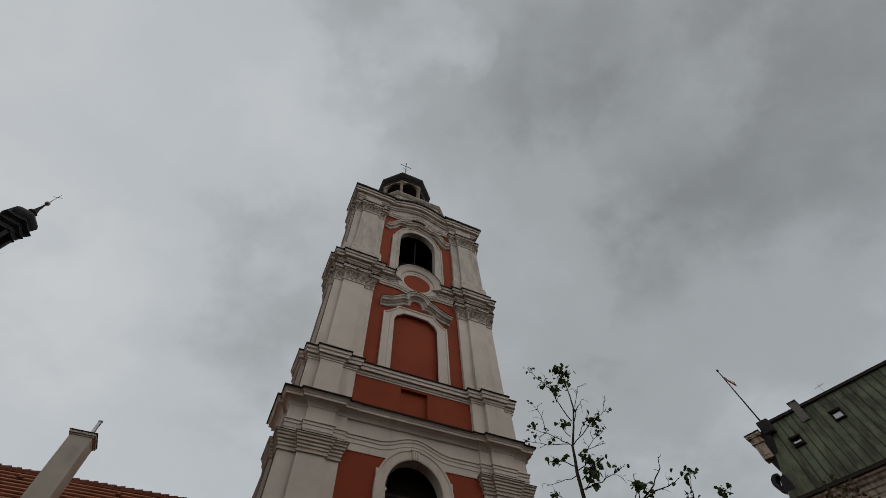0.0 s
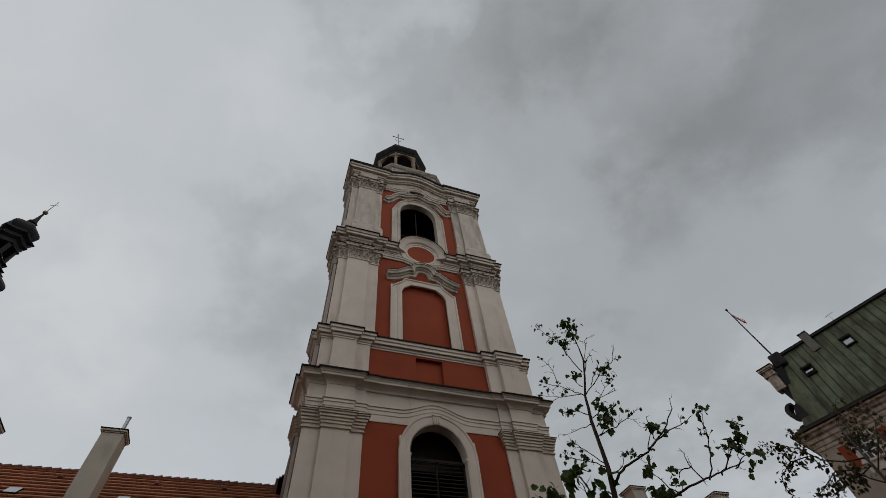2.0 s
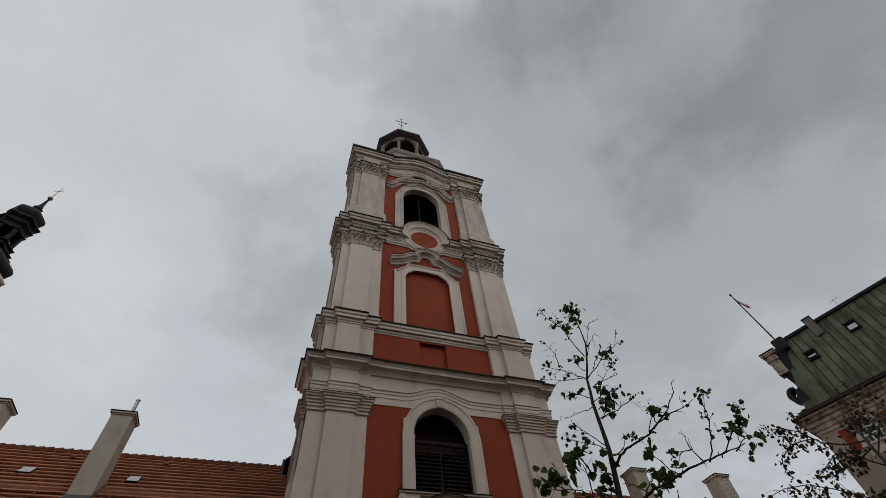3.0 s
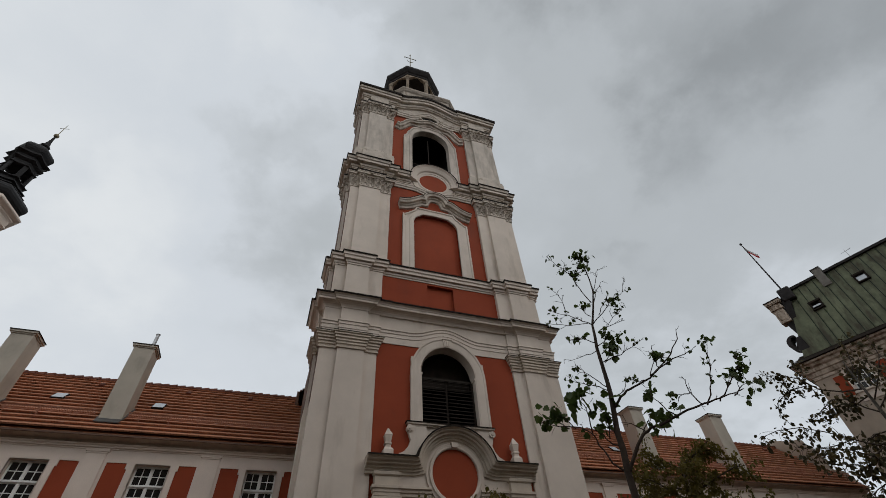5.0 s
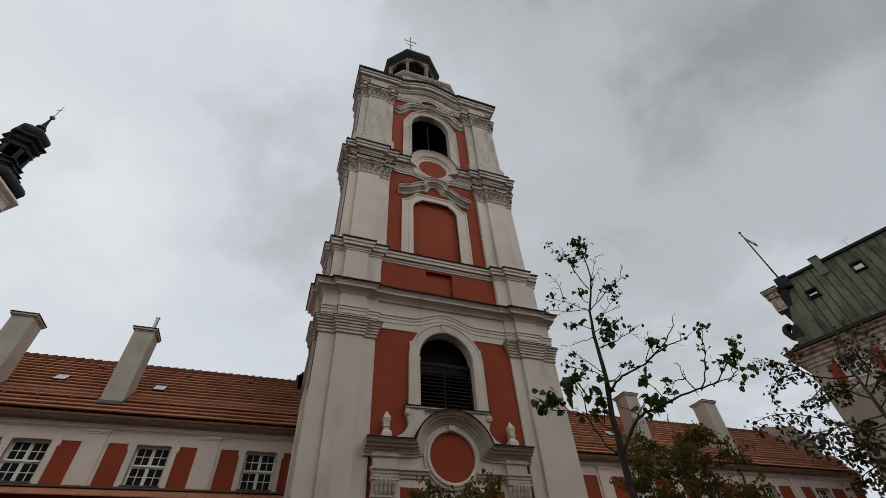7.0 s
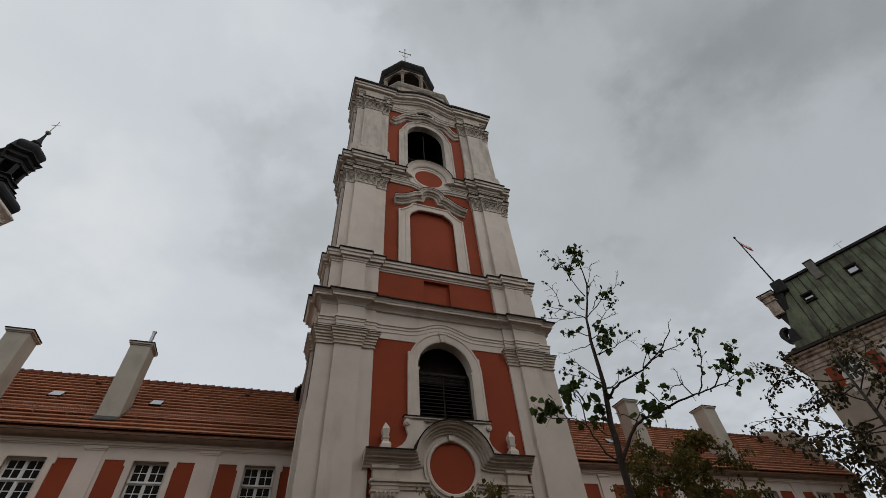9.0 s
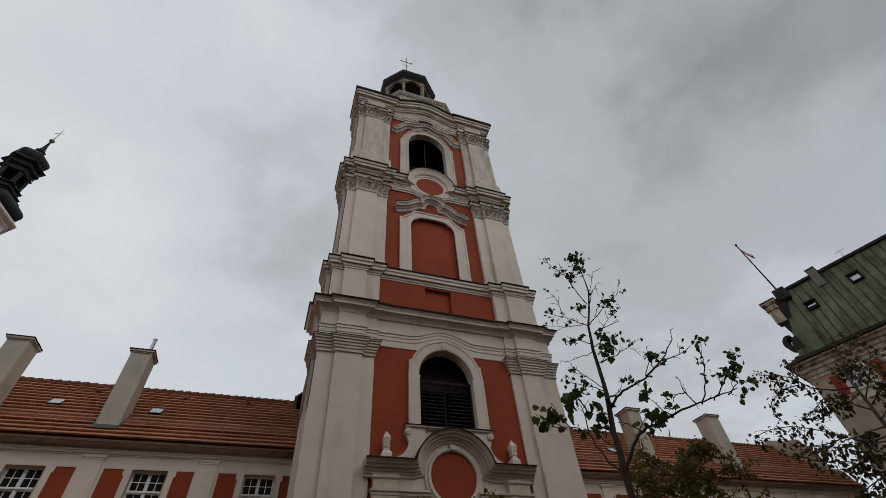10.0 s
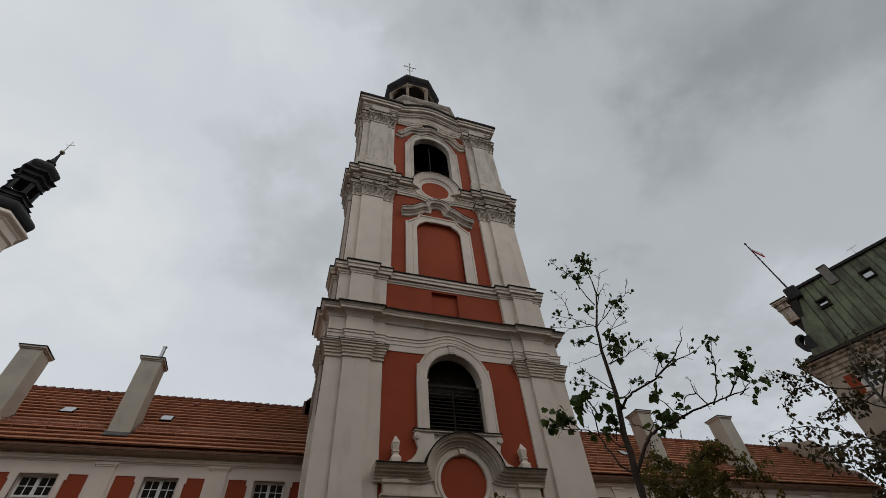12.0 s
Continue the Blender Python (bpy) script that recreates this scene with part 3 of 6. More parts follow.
ring("crown_flashing", P3C, [(-0.2, 31.525), (0.455, 31.525), (0.46, 31.33), (0.50, 31.32), (0.505, 31.56), (-0.3, 31.75)], M_FLASH, rise=top_rise, p0=0.08, stop=3.15).location.z = -0.1

# faces: walls, windows and blind niches
LOW_HOLE = arch_opening(1.10, 7.84, 9.72, 1.22)
NICHE = [(1.20, 15.0), (1.20, 18.62), (1.08, 18.9), (0.70, 19.22), (0.0, 19.26), (-0.70, 19.22), (-1.08, 18.9), (-1.20, 18.62), (-1.20, 15.0)]
BELL_HOLE = arch_opening(1.27, 22.9, 26.75, 1.4)


def f_low_wall(bm):
    wall_with_hole(bm, 2.9, 0.0, 11.2, LOW_HOLE, -W1, -W1 + 0.34)


def f_blank_wall(bm):
    slab(bm, [(-2.9, 0), (2.9, 0), (2.9, 11.2), (-2.9, 11.2)], -W1, -W1 + 0.7)


def f_ped_wall(bm):
    wall_with_hole(bm, 2.8, 12.3, 14.7, [(0.62, 12.86), (0.62, 14.3), (0.0, 14.3), (-0.62, 14.3), (-0.62, 12.86)], -W0, -W0 + 0.16)
    slab(bm, [(-2.8, 12.3), (2.8, 12.3), (2.8, 14.7), (-2.8, 14.7)], -W0 + 0.16, -W0 + 0.5)


def f_mid_wall(bm):
    wall_with_hole(bm, 2.6, 14.8, 21.4, NICHE, -W2, -W2 + 0.14)
    slab(bm, [(-2.6, 14.8), (2.6, 14.8), (2.6, 21.4), (-2.6, 21.4)], -W2 + 0.14, -W2 + 0.5)


def f_bell_wall(bm):
    wall_with_hole(bm, 2.6, 22.2, 29.6, BELL_HOLE, -W3, -W3 + 0.28)


def f_low_surround(bm):
    band(bm, LOW_HOLE, [(0.0, -0.02), (0.0, 0.08), (0.05, 0.10), (0.30, 0.10), (0.34, 0.13), (0.40, 0.13), (0.40, -0.02)], -W1)
    for s in (-1, 1):
        slab(bm, [(s * 1.12, 7.84), (s * 1.47, 7.84), (s * 1.47, 10.36), (s * 1.12, 10.36)], -W1 - 0.105, -W1 + 0.02)
        # reveal inside the opening
        slab(bm, [(s * 1.07, 7.84), (s * 1.13, 7.84), (s * 1.13, 9.72), (s * 1.07, 9.72)], -W1 - 0.09, -W1 + 0.35)
        # impost at the springing
        slab(bm, [(s * 1.04, 9.66), (s * 1.13, 9.66), (s * 1.13, 9.74), (s * 1.04, 9.74)], -W1 - 0.1, -W1 + 0.3)
    inner = arc(0, 9.72, 1.07, 1.19, 0, 180, 20)
    band(bm, inner, [(0.0, 0.09), (0.0, -0.35), (0.06, -0.35), (0.06, 0.09)], -W1)


def f_frieze_band(bm):
    slab(bm, [(0.98, 10.82), (2.86, 10.82), (2.86, 11.0), (0.98, 11.0)], -W1 - 0.03, -W1 + 0.05)


def f_frieze_strip(bm):
    slab(bm, [(-2.86, 10.82), (2.86, 10.82), (2.86, 11.0), (-2.86, 11.0)], -W1 - 0.03, -W1 + 0.05)


def f_keystone(bm):
    slab(bm, [(-0.13, 10.92), (0.13, 10.92), (0.17, 11.28), (-0.17, 11.28)], -W1 - 0.15, -W1)
    for x in (-0.08, 0, 0.08):
        slab(bm, [(x - 0.025, 10.97), (x + 0.025, 10.97), (x + 0.03, 11.2), (x - 0.03, 11.2)], -W1 - 0.17, -W1)
    slab(bm, [(-0.2, 11.27), (0.2, 11.27), (0.2, 11.32), (-0.2, 11.32)], -W1 - 0.18, -W1)


def f_slat(bm):
    v = [(-0.5, -0.06, 0.0), (0.5, -0.06, 0.0), (0.5, 0.06, 0.075), (-0.5, 0.06, 0.075)]
    lo = [bm.verts.new(p) for p in v]
    hi = [bm.verts.new((p[0], p[1], p[2] + 0.022)) for p in v]
    bm.faces.new(lo[::-1]), bm.faces.new(hi)
    for i in range(4):
        bm.faces.new((lo[i], lo[(i + 1) % 4], hi[(i + 1) % 4], hi[i]))


def f_louvre_frame(bm):
    y0, y1 = -W1 + 0.18, -W1 + 0.31
    box(bm, -0.035, 0.035, y0 + 0.07, y1, 7.84, 9.75)
    for s in (-1, 1):
        box(bm, s * 1.07, s * 1.0, y0, y1, 7.84, 9.75)
    box(bm, -1.07, 1.07, y0, y1, 7.84, 7.92)
    box(bm, -1.07, 1.07, y0, y1, 9.64, 9.72)
    box(bm, -1.2, 1.2, y1 + 0.5, y1 + 0.53, 9.6, 10.94)


# box behind an opening; its near-black colour carries the interior's shade
def f_void(x, z0, z1, w, d=0.45):
    def g(bm):
        box(bm, -x, x, -w + 2.4, -w + 2.45, z0, z1)
        for s in (-1, 1):
            box(bm, s * x, s * (x + 0.05), -w + d, -w + 2.4, z0, z1)
        box(bm, -x, x, -w + d, -w + 2.4, z1, z1 + 0.05)
        box(bm, -x, x, -w + d, -w + 2.4, z0 - 0.05, z0)
    return g


def f_mid_surround(bm):
    outer = [(1.80, 15.0), (1.80, 18.98), (1.66, 19.0), (1.5, 19.14), (1.18, 19.42), (1.06, 19.68), (-1.06, 19.68), (-1.18, 19.42), (-1.5, 19.14), (-1.66, 19.0), (-1.80, 18.98), (-1.80, 15.0)]
    slab(bm, outer + NICHE[::-1], -W2 - 0.08, -W2 + 0.01)
    band(bm, outer[::-1], [(0.0, 0.0), (0.0, 0.13), (0.07, 0.13), (0.1, 0.08), (0.1, 0.0)], -W2)
    band(bm, NICHE, [(0.0, 0.0), (0.0, 0.1), (0.05, 0.115), (0.22, 0.115), (0.25, 0.08), (0.25, 0.0)], -W2)


def f_hood(bm):
    path = [(-2.06, 19.78), (-1.75, 19.84), (-1.45, 19.98), (-1.15, 20.2), (-0.95, 20.36), (-0.80, 20.4)] + arc(0, 20.32, 0.72, 0.62, 172, 8, 12) + [(0.80, 20.4), (0.95, 20.36), (1.15, 20.2), (1.45, 19.98), (1.75, 19.84), (2.06, 19.78)]
    band(bm, path, [(0.0, 0.0), (-0.02, 0.42), (0.06, 0.43), (0.08, 0.38), (0.20, 0.34), (0.20, 0.22), (0.27, 0.2), (0.30, 0.12), (0.42, 0.10), (0.44, 0.0)], -W2)


def f_hood_cover(bm):
    path = [(-2.07, 19.79), (-1.75, 19.85), (-1.45, 19.99), (-1.15, 20.21), (-0.95, 20.37), (-0.80, 20.41)] + arc(0, 20.33, 0.72, 0.62, 172, 8, 12) + [(0.80, 20.41), (0.95, 20.37), (1.15, 20.21), (1.45, 19.99), (1.75, 19.85), (2.07, 19.79)]
    band(bm, path, [(-0.004, 0.0), (-0.022, 0.43), (-0.005, 0.435), (-0.005, 0.445), (-0.035, 0.445), (-0.03, 0.0)], -W2)


def f_oval(bm):
    slab(bm, arc(0, 22.2, 0.85, 0.75, 0, 354, 59), -W2 - 0.085, -W2 + 0.05)


def f_oval_ring(bm):
    band(bm, arc(0, 22.2, 0.84, 0.74, 354, 0, 59), [(0.0, 0.0), (0.0, 0.105), (-0.05, 0.115), (-0.12, 0.11), (-0.16, 0.085), (-0.42, 0.08), (-0.45, 0.0)], -W2, closed=True)
    slab(bm, arc(0, 22.2, 1.25, 1.12, 0, 354, 59), -W2 - 0.07, -W2 + 0.05)


def f_oval_arch(bm):
    band(bm, arc(0, 22.2, 1.46, 1.44, 188, -8, 36), [(0.0, 0.0), (0.0, 0.40), (0.05, 0.41), (0.07, 0.37), (0.10, 0.36), (0.13, 0.33), (0.36, 0.24), (0.40, 0.2), (0.42, 0.15), (0.54, 0.13), (0.56, 0.0)], -W2)


def f_oval_cover(bm):
    band(bm, arc(0, 22.2, 1.47, 1.45, 186, -6, 36), [(0.0, 0.0), (-0.012, 0.425), (0.012, 0.43), (-0.025, 0.435), (-0.03, 0.0)], -W2)


def f_bell_surround(bm):
    right = [(1.80, 22.9), (1.80, 26.85), (1.68, 27.05), (1.55, 27.45), (1.25, 28.04), (0.75, 28.48), (0.0, 28.62)]
    outer = right + [(-x, z) for x, z in right[:-1][::-1]]
    slab(bm, outer[:7] + [p for p in BELL_HOLE[::-1] if p[0] >= -1e-6], -W3 - 0.08, -W3 + 0.01)
    slab(bm, outer[6:] + [p for p in BELL_HOLE[::-1] if p[0] <= 1e-6], -W3 - 0.08, -W3 + 0.01)
    band(bm, outer[::-1], [(0.0, 0.0), (0.0, 0.13), (0.08, 0.13), (0.11, 0.08), (0.11, 0.0)], -W3)
    band(bm, BELL_HOLE, [(-0.03, -0.3), (-0.03, 0.11), (0.14, 0.12), (0.17, 0.08), (0.17, -0.02), (0.02, -0.3)], -W3)


def f_eyebrow(bm):
    # one wave from end to end, passing under the eye
    half = [(2.28, 28.0), (2.14, 27.92), (1.98, 28.08), (1.74, 28.46), (1.5, 28.72), (1.2, 28.82), (0.92, 28.82), (0.62, 28.96), (0.3, 29.16)]
    path = [(-x, z) for x, z in half] + [(0.0, 29.22)] + half[::-1]
    band(bm, path, [(0.0, 0.0), (-0.02, 0.36), (0.06, 0.37), (0.08, 0.3), (0.2, 0.26), (0.2, 0.14), (0.34, 0.1), (0.36, 0.0)], -W3)


def f_eye(bm):
    band(bm, arc(0, 29.62, 0.6, 0.3, 350, 0, 35), [(0.0, 0.0), (0.0, 0.2), (-0.1, 0.22), (-0.14, 0.0)], -W3, closed=True)


# solid plate on the wall, coloured near-black like a shaded hole
def f_eye_shade(bm):
    slab(bm, arc(0, 29.62, 0.6, 0.3, 0, 350, 35), -W3 - 0.1, -W3)


def f_bell_bars(bm):
    box(bm, -0.03, 0.03, -W3 + 0.38, -W3 + 0.42, 22.9, 27.75)
    box(bm, -1.27, 1.27, -W3 + 0.38, -W3 + 0.42, 24.6, 24.66)


for k, t in enumerate(TURNS[:3]):
    if k == 0:
        shared(MESHES, "tower/lower_wall", f_low_wall, M_RED, tower, t, "terracotta-red plaster wall")
        for dx in (0.0, -3.84):
            shared(MESHES, "tower/frieze_band", f_frieze_band, M_STUCCO, tower, pose(dx, 0, 0))
        win = shared(MESHES, "tower/louvred_window", f_low_surround, M_STUCCO, tower, t, "arched stucco window surround")
        ident = Matrix.Identity(4)
        shared(MESHES, "tower/keystone", f_keystone, M_STUCCO, win, ident, "carved keystone")
        shared(MESHES, "tower/louvre_frame", f_louvre_frame, M_LOUVRE, win, ident, "black wooden frame")
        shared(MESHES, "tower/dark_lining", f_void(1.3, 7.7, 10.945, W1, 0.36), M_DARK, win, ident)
        for s in (-1, 1):
            for i in range(13):
                shared(MESHES, "tower/slat", f_slat, M_LOUVRE, win, pose(s * 0.53, -W1 + 0.24, 7.95 + 0.137 * i) @ Matrix.Diagonal((0.94, 1, 1, 1)))
    else:
        shared(MESHES, "tower/side_wall", f_blank_wall, M_RED, tower, t)
        shared(MESHES, "tower/frieze_strip", f_frieze_strip, M_STUCCO, tower, t)
    shared(MESHES, "tower/pedestal_wall", f_ped_wall, M_RED, tower, t)
    shared(MESHES, "tower/middle_wall", f_mid_wall, M_RED, tower, t)
    shared(MESHES, "tower/niche_surround", f_mid_surround, M_STUCCO, tower, t, "stucco surround of a blind niche")
    shared(MESHES, "tower/window_hood", f_hood, M_TRIM, tower, t, "curved moulded hood")
    shared(MESHES, "tower/hood_cover", f_hood_cover, M_FLASH, tower, t, "dark sheet-metal cover")
    shared(MESHES, "tower/oval_ring", f_oval_ring, M_STUCCO, tower, t)
    shared(MESHES, "tower/oval_arch", f_oval_arch, M_STUCCO, tower, t, "bold moulded arch over the oval")
    shared(MESHES, "tower/oval_cover", f_oval_cover, M_FLASH, tower, t)
    shared(MESHES, "tower/oval_panel", f_oval, M_RED, tower, t, "red oval plaster panel")
    shared(MESHES, "tower/belfry_wall", f_bell_wall, M_RED, tower, t)
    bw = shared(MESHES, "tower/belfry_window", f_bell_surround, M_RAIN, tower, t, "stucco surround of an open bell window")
    shared(MESHES, "tower/window_bars", f_bell_bars, M_LOUVRE, bw, Matrix.Identity(4))
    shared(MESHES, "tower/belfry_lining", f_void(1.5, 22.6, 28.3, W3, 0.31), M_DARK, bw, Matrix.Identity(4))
    shared(MESHES, "tower/eyebrow", f_eyebrow, M_TRIM, tower, t, "broken curved hood mould")
    shared(MESHES, "tower/eye_ring", f_eye, M_TRIM, tower, t)
    shared(MESHES, "tower/eye", f_eye_shade, M_DARK, tower, t)

# the left side is brown: thin plates on the corner pilasters, and a set-back wall
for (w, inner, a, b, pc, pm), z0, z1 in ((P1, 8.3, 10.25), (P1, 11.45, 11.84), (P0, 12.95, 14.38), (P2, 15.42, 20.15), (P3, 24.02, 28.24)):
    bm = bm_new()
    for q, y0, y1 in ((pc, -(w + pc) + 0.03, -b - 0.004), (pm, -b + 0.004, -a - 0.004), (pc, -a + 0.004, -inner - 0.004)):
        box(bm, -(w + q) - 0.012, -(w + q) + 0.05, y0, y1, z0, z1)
    part("bare_side", bm, M_BROWN, tower, "rough brown plaster of the left side")
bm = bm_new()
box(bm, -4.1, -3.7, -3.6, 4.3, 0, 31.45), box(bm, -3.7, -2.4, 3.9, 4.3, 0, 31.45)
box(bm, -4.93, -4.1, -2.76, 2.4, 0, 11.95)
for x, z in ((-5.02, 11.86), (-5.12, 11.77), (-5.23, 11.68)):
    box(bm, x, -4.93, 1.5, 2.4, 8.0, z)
part("bare_wall", bm, M_BROWN, tower, "rough brown plaster wall")

# roof and open lantern
bm = bm_new()
lathe(bm, [(6.4, 31.5), (6.3, 31.7), (5.5, 32.0), (4.4, 32.6)], 4, 0.5)
part("tower_roof", bm, M_CAP, tower)
bm = bm_new()
lathe(bm, [(4.6, 32.0), (4.75, 32.2), (4.75, 33.6), (4.85, 33.7), (4.95, 33.9), (4.95, 34.05), (4.3, 34.15), (4.0, 34.2), (4.0, 34.55), (4.1, 34.6), (4.2, 34.75), (4.28, 34.8), (4.28, 34.98), (3.6, 35.1)], 8, 0.5)
part("lantern_base", bm, M_CARVED, tower, "stepped octagonal stone base")
lantern = part("lantern", (lambda b: (lathe(b, [(2.6, 35.0), (2.62, 36.4), (2.7, 36.45), (2.7, 36.6), (2.0, 36.6)], 8, 0.5), b)[1])(bm_new()), M_CROWN, tower, "open octagonal lantern")


def f_column(bm):
    lathe(bm, [(0.24, 36.5), (0.24, 36.8), (0.15, 36.9), (0.14, 41.4), (0.2, 41.5), (0.22, 41.7)], 8, 0.5, (2.36, 0))


def f_lantern_arch(bm):
    # the arched wall between two columns, on one side of the octagon
    h, ap = 0.93, 2.2
    hole = arch_opening(0.82, 36.6, 41.3, 0.8, 12)
    wall_with_hole(bm, h, 36.6, 42.3, hole, -ap, -ap + 0.25)


for i in range(8):
    shared(MESHES, "tower/lantern_column", f_column, M_CROWN, lantern, Matrix.Rotation(radians(22.5 + 45 * i), 4, "Z"))
    shared(MESHES, "tower/lantern_arch", f_lantern_arch, M_CROWN, lantern, Matrix.Rotation(radians(45 * i), 4, "Z"))
bm = bm_new()
lathe(bm, [(0.5, 41.9), (2.15, 42.0), (2.45, 42.25), (2.5, 42.4), (2.62, 42.5), (2.8, 42.75), (2.86, 42.85), (2.86, 43.1), (2.5, 43.6), (2.2, 44.6), (1.7, 45.6), (0.9, 46.6), (0.45, 47.6), (0.28, 48.4), (0.1, 48.6)], 8, 0.5)
cap = part("lantern_cap", bm, M_CAP, tower, "dark copper lantern cap")
bm = bm_new()
tube(bm, [(0, 0, 48.4), (0, 0, 53.0)], [0.06, 0.04], 6)
tube(bm, [(-0.66, 0, 52.1), (0.66, 0, 52.1)], [0.04, 0.04], 6)
for s in (-1, 1):
    tube(bm, [(s * 0.55, 0, 52.1), (s * 0.68, 0, 52.1)], [0.03, 0.1], 6)
tube(bm, [(0, 0, 52.9), (0, 0, 53.05)], [0.03, 0.1], 6)
tube(bm, [(0.34 * math.cos(a * math.pi / 8), 0, 51.4 + 0.34 * math.sin(a * math.pi / 8)) for a in range(8, 17)], [0.03] * 9, 5)
part("cross", bm, M_GOLD, tower, "thin wrought-iron cross")

# ---- portal in front of the tower's foot ----
portal = thing("portal", "pale stucco baroque portal with arched pediment and urns", "portal", pose(-0.05, 0, 0))
YP = -0.12


def portal_path():
    return [(-2.92, 6.56), (-1.40, 6.56)] + arc(0, 6.24, 1.38, 1.38, 166, 14, 24) + [(1.40, 6.56), (2.88, 6.56)]


bm = bm_new()
wall_with_hole(bm, 2.62, 0.0, 6.5, arch_opening(1.15, 0.02, 3.4, 1.05, 14), YP, 0.0)
slab(bm, arc(0, 6.2, 1.3, 1.3, 0, 180, 24), YP, 0.0)
slab(bm, [(-0.98, 6.9), (0.98, 6.9), (0.98, 7.72), (-0.98, 7.72)], -0.06, 0.0)
part("backing", bm, M_STUCCO, portal)
bm = bm_new()
band(bm, portal_path(), [(0.0, -0.02), (0.0, 0.44), (0.035, 0.44), (0.04, 0.40), (0.06, 0.385), (0.10, 0.37), (0.125, 0.33), (0.13, 0.28), (0.19, 0.275), (0.195, 0.2), (0.21, 0.175), (0.275, 0.17), (0.28, 0.115), (0.345, 0.11), (0.35, 0.06), (0.43, 0.055), (0.44, -0.02)], YP)
part("pediment_cornice", bm, M_PORTAL, portal, "moulded cornice arching over a roundel")
bm = bm_new()
band(bm, portal_path(), [(-0.012, -0.1), (-0.03, 0.465), (0.012, 0.47), (0.008, 0.445), (-0.004, 0.44), (-0.004, -0.1)], YP)
part("pediment_flashing", bm, M_FLASH, portal, "dark sheet-metal cover")
bm = bm_new()
slab(bm, arc(0, 6.22, 0.78, 0.78, 0, 354, 59), YP - 0.03, YP + 0.05)
part("roundel", bm, M_RED, portal, "round red plaster panel")
bm = bm_new()
band(bm, arc(0, 6.22, 0.78, 0.78, 354, 0, 59), [(0.0, 0.0), (0.0, 0.09), (-0.03, 0.12), (-0.10, 0.12), (-0.13, 0.07), (-0.2, 0.06), (-0.2, 0.0)], YP, closed=True)
part("roundel_ring", bm, M_STUCCO, portal)
for s in (-1, 1):
    bm = bm_new()
    box(bm, s * 1.93, s * 2.56, YP - 0.14, YP, 0, 5.9)
    part("pilaster", bm, M_STUCCO, portal)
    bm = bm_new()
    pl = [(s * 2.62, YP), (s * 2.62, YP - 0.16), (s * 1.87, YP - 0.16), (s * 1.87, YP)]
    pl = pl[::-1] if s > 0 else pl
    moulding(bm, pl, [(-0.03, 5.5), (0.03, 5.5), (0.03, 5.58), (0.05, 5.6), (0.05, 5.68), (0.09, 5.7), (0.09, 5.77), (0.0, 5.8), (0.0, 6.04), (0.05, 6.08), (0.05, 6.16), (-0.03, 6.2)], closed=False)
    part("entablature_block", bm, M_PORTAL, portal)
    bm = bm_new()
    for i in range(5):
        x = s * (1.99 + 0.128 * i)
        for q, zz in ((0.0, 5.06), (0.04, 5.24)):
            tube(bm, [(x, YP - 0.15 - q, zz), (x, YP - 0.2 - q, zz + 0.09), (x, YP - 0.25 - q, zz + 0.16)], [0.075, 0.07, 0.03], 6)
    moulding(bm, pl, [(-0.03, 4.96), (0.03, 4.96), (0.03, 5.02), (0.0, 5.04), (0.02, 5.38), (0.06, 5.42), (0.06, 5.48), (-0.03, 5.495)], closed=False)
    part("leaf_capital", bm, M_PORTAL, portal, "carved leaf capital")
    bm = bm_new()
    band(bm, [(s * 1.87, 5.68), (s * 0.82, 5.68)] if s < 0 else [(s * 0.82, 5.68), (s * 1.87, 5.68)], [(-0.11, 0.0), (-0.11, 0.13), (-0.05, 0.14), (-0.03, 0.09), (0.05, 0.085), (0.07, 0.05), (0.15, 0.045), (0.18, 0.0)], YP)
    part("architrave", bm, M_PORTAL, portal)
    bm = bm_new()
    slab(bm, [(s * 1.72, 4.4), (s * 1.72, 5.28), (s * 1.15, 5.28), (s * 0.9, 5.0), (s * 1.12, 4.7), (s * 1.2, 4.4)], YP - 0.012, YP + 0.02)
    part("spandrel_panel", bm, M_RED, portal)
    # scroll that sweeps from the window ledge down to the urn
    bm = bm_new()
    curve = [(1.50, 7.62), (1.56, 7.56), (1.52, 7.40), (1.46, 7.22), (1.54, 7.02), (1.68, 6.86), (1.9, 6.74), (2.12, 6.70), (2.12, 6.55), (1.2, 6.55), (0.9, 7.3), (0.9, 7.7), (1.46, 7.7)]
    slab(bm, [(s * x, z) for x, z in curve], -0.14, 0.0)
    tube(bm, [(s * 1.5, -0.2, 7.60), (s * 1.5, 0.0, 7.60)], [0.11, 0.11], 12)
    tube(bm, [(s * 1.5, -0.22, 7.60), (s * 1.5, 0.0, 7.60)], [0.05, 0.05], 10)
    part("scroll", bm, M_STUCCO, portal)
    bm = bm_new()
    u = (s * 2.25, -0.22)
    lathe(bm, [(0.22, 6.56), (0.22, 6.8), (0.18, 6.84), (0.13, 6.88), (0.12, 6.96), (0.155, 6.98), (0.155, 7.02), (0.12, 7.04), (0.13, 7.06), (0.165, 7.24), (0.18, 7.27), (0.165, 7.29), (0.02, 7.5)], 4, 0.5, u)
    part("urn", bm, M_STUCCO, portal, "faceted stucco urn with a pointed lid")
bm = bm_new()
box(bm, -1.55, 1.55, -0.14, 0.0, 7.70, 7.75)
box(bm, -1.6, 1.6, -0.2, 0.0, 7.75, 7.805)
part("window_ledge", bm, M_STUCCO, portal, "ledge under the louvred window")
bm = bm_new()
box(bm, -1.63, 1.63, -0.23, 0.0, 7.805, 7.83)
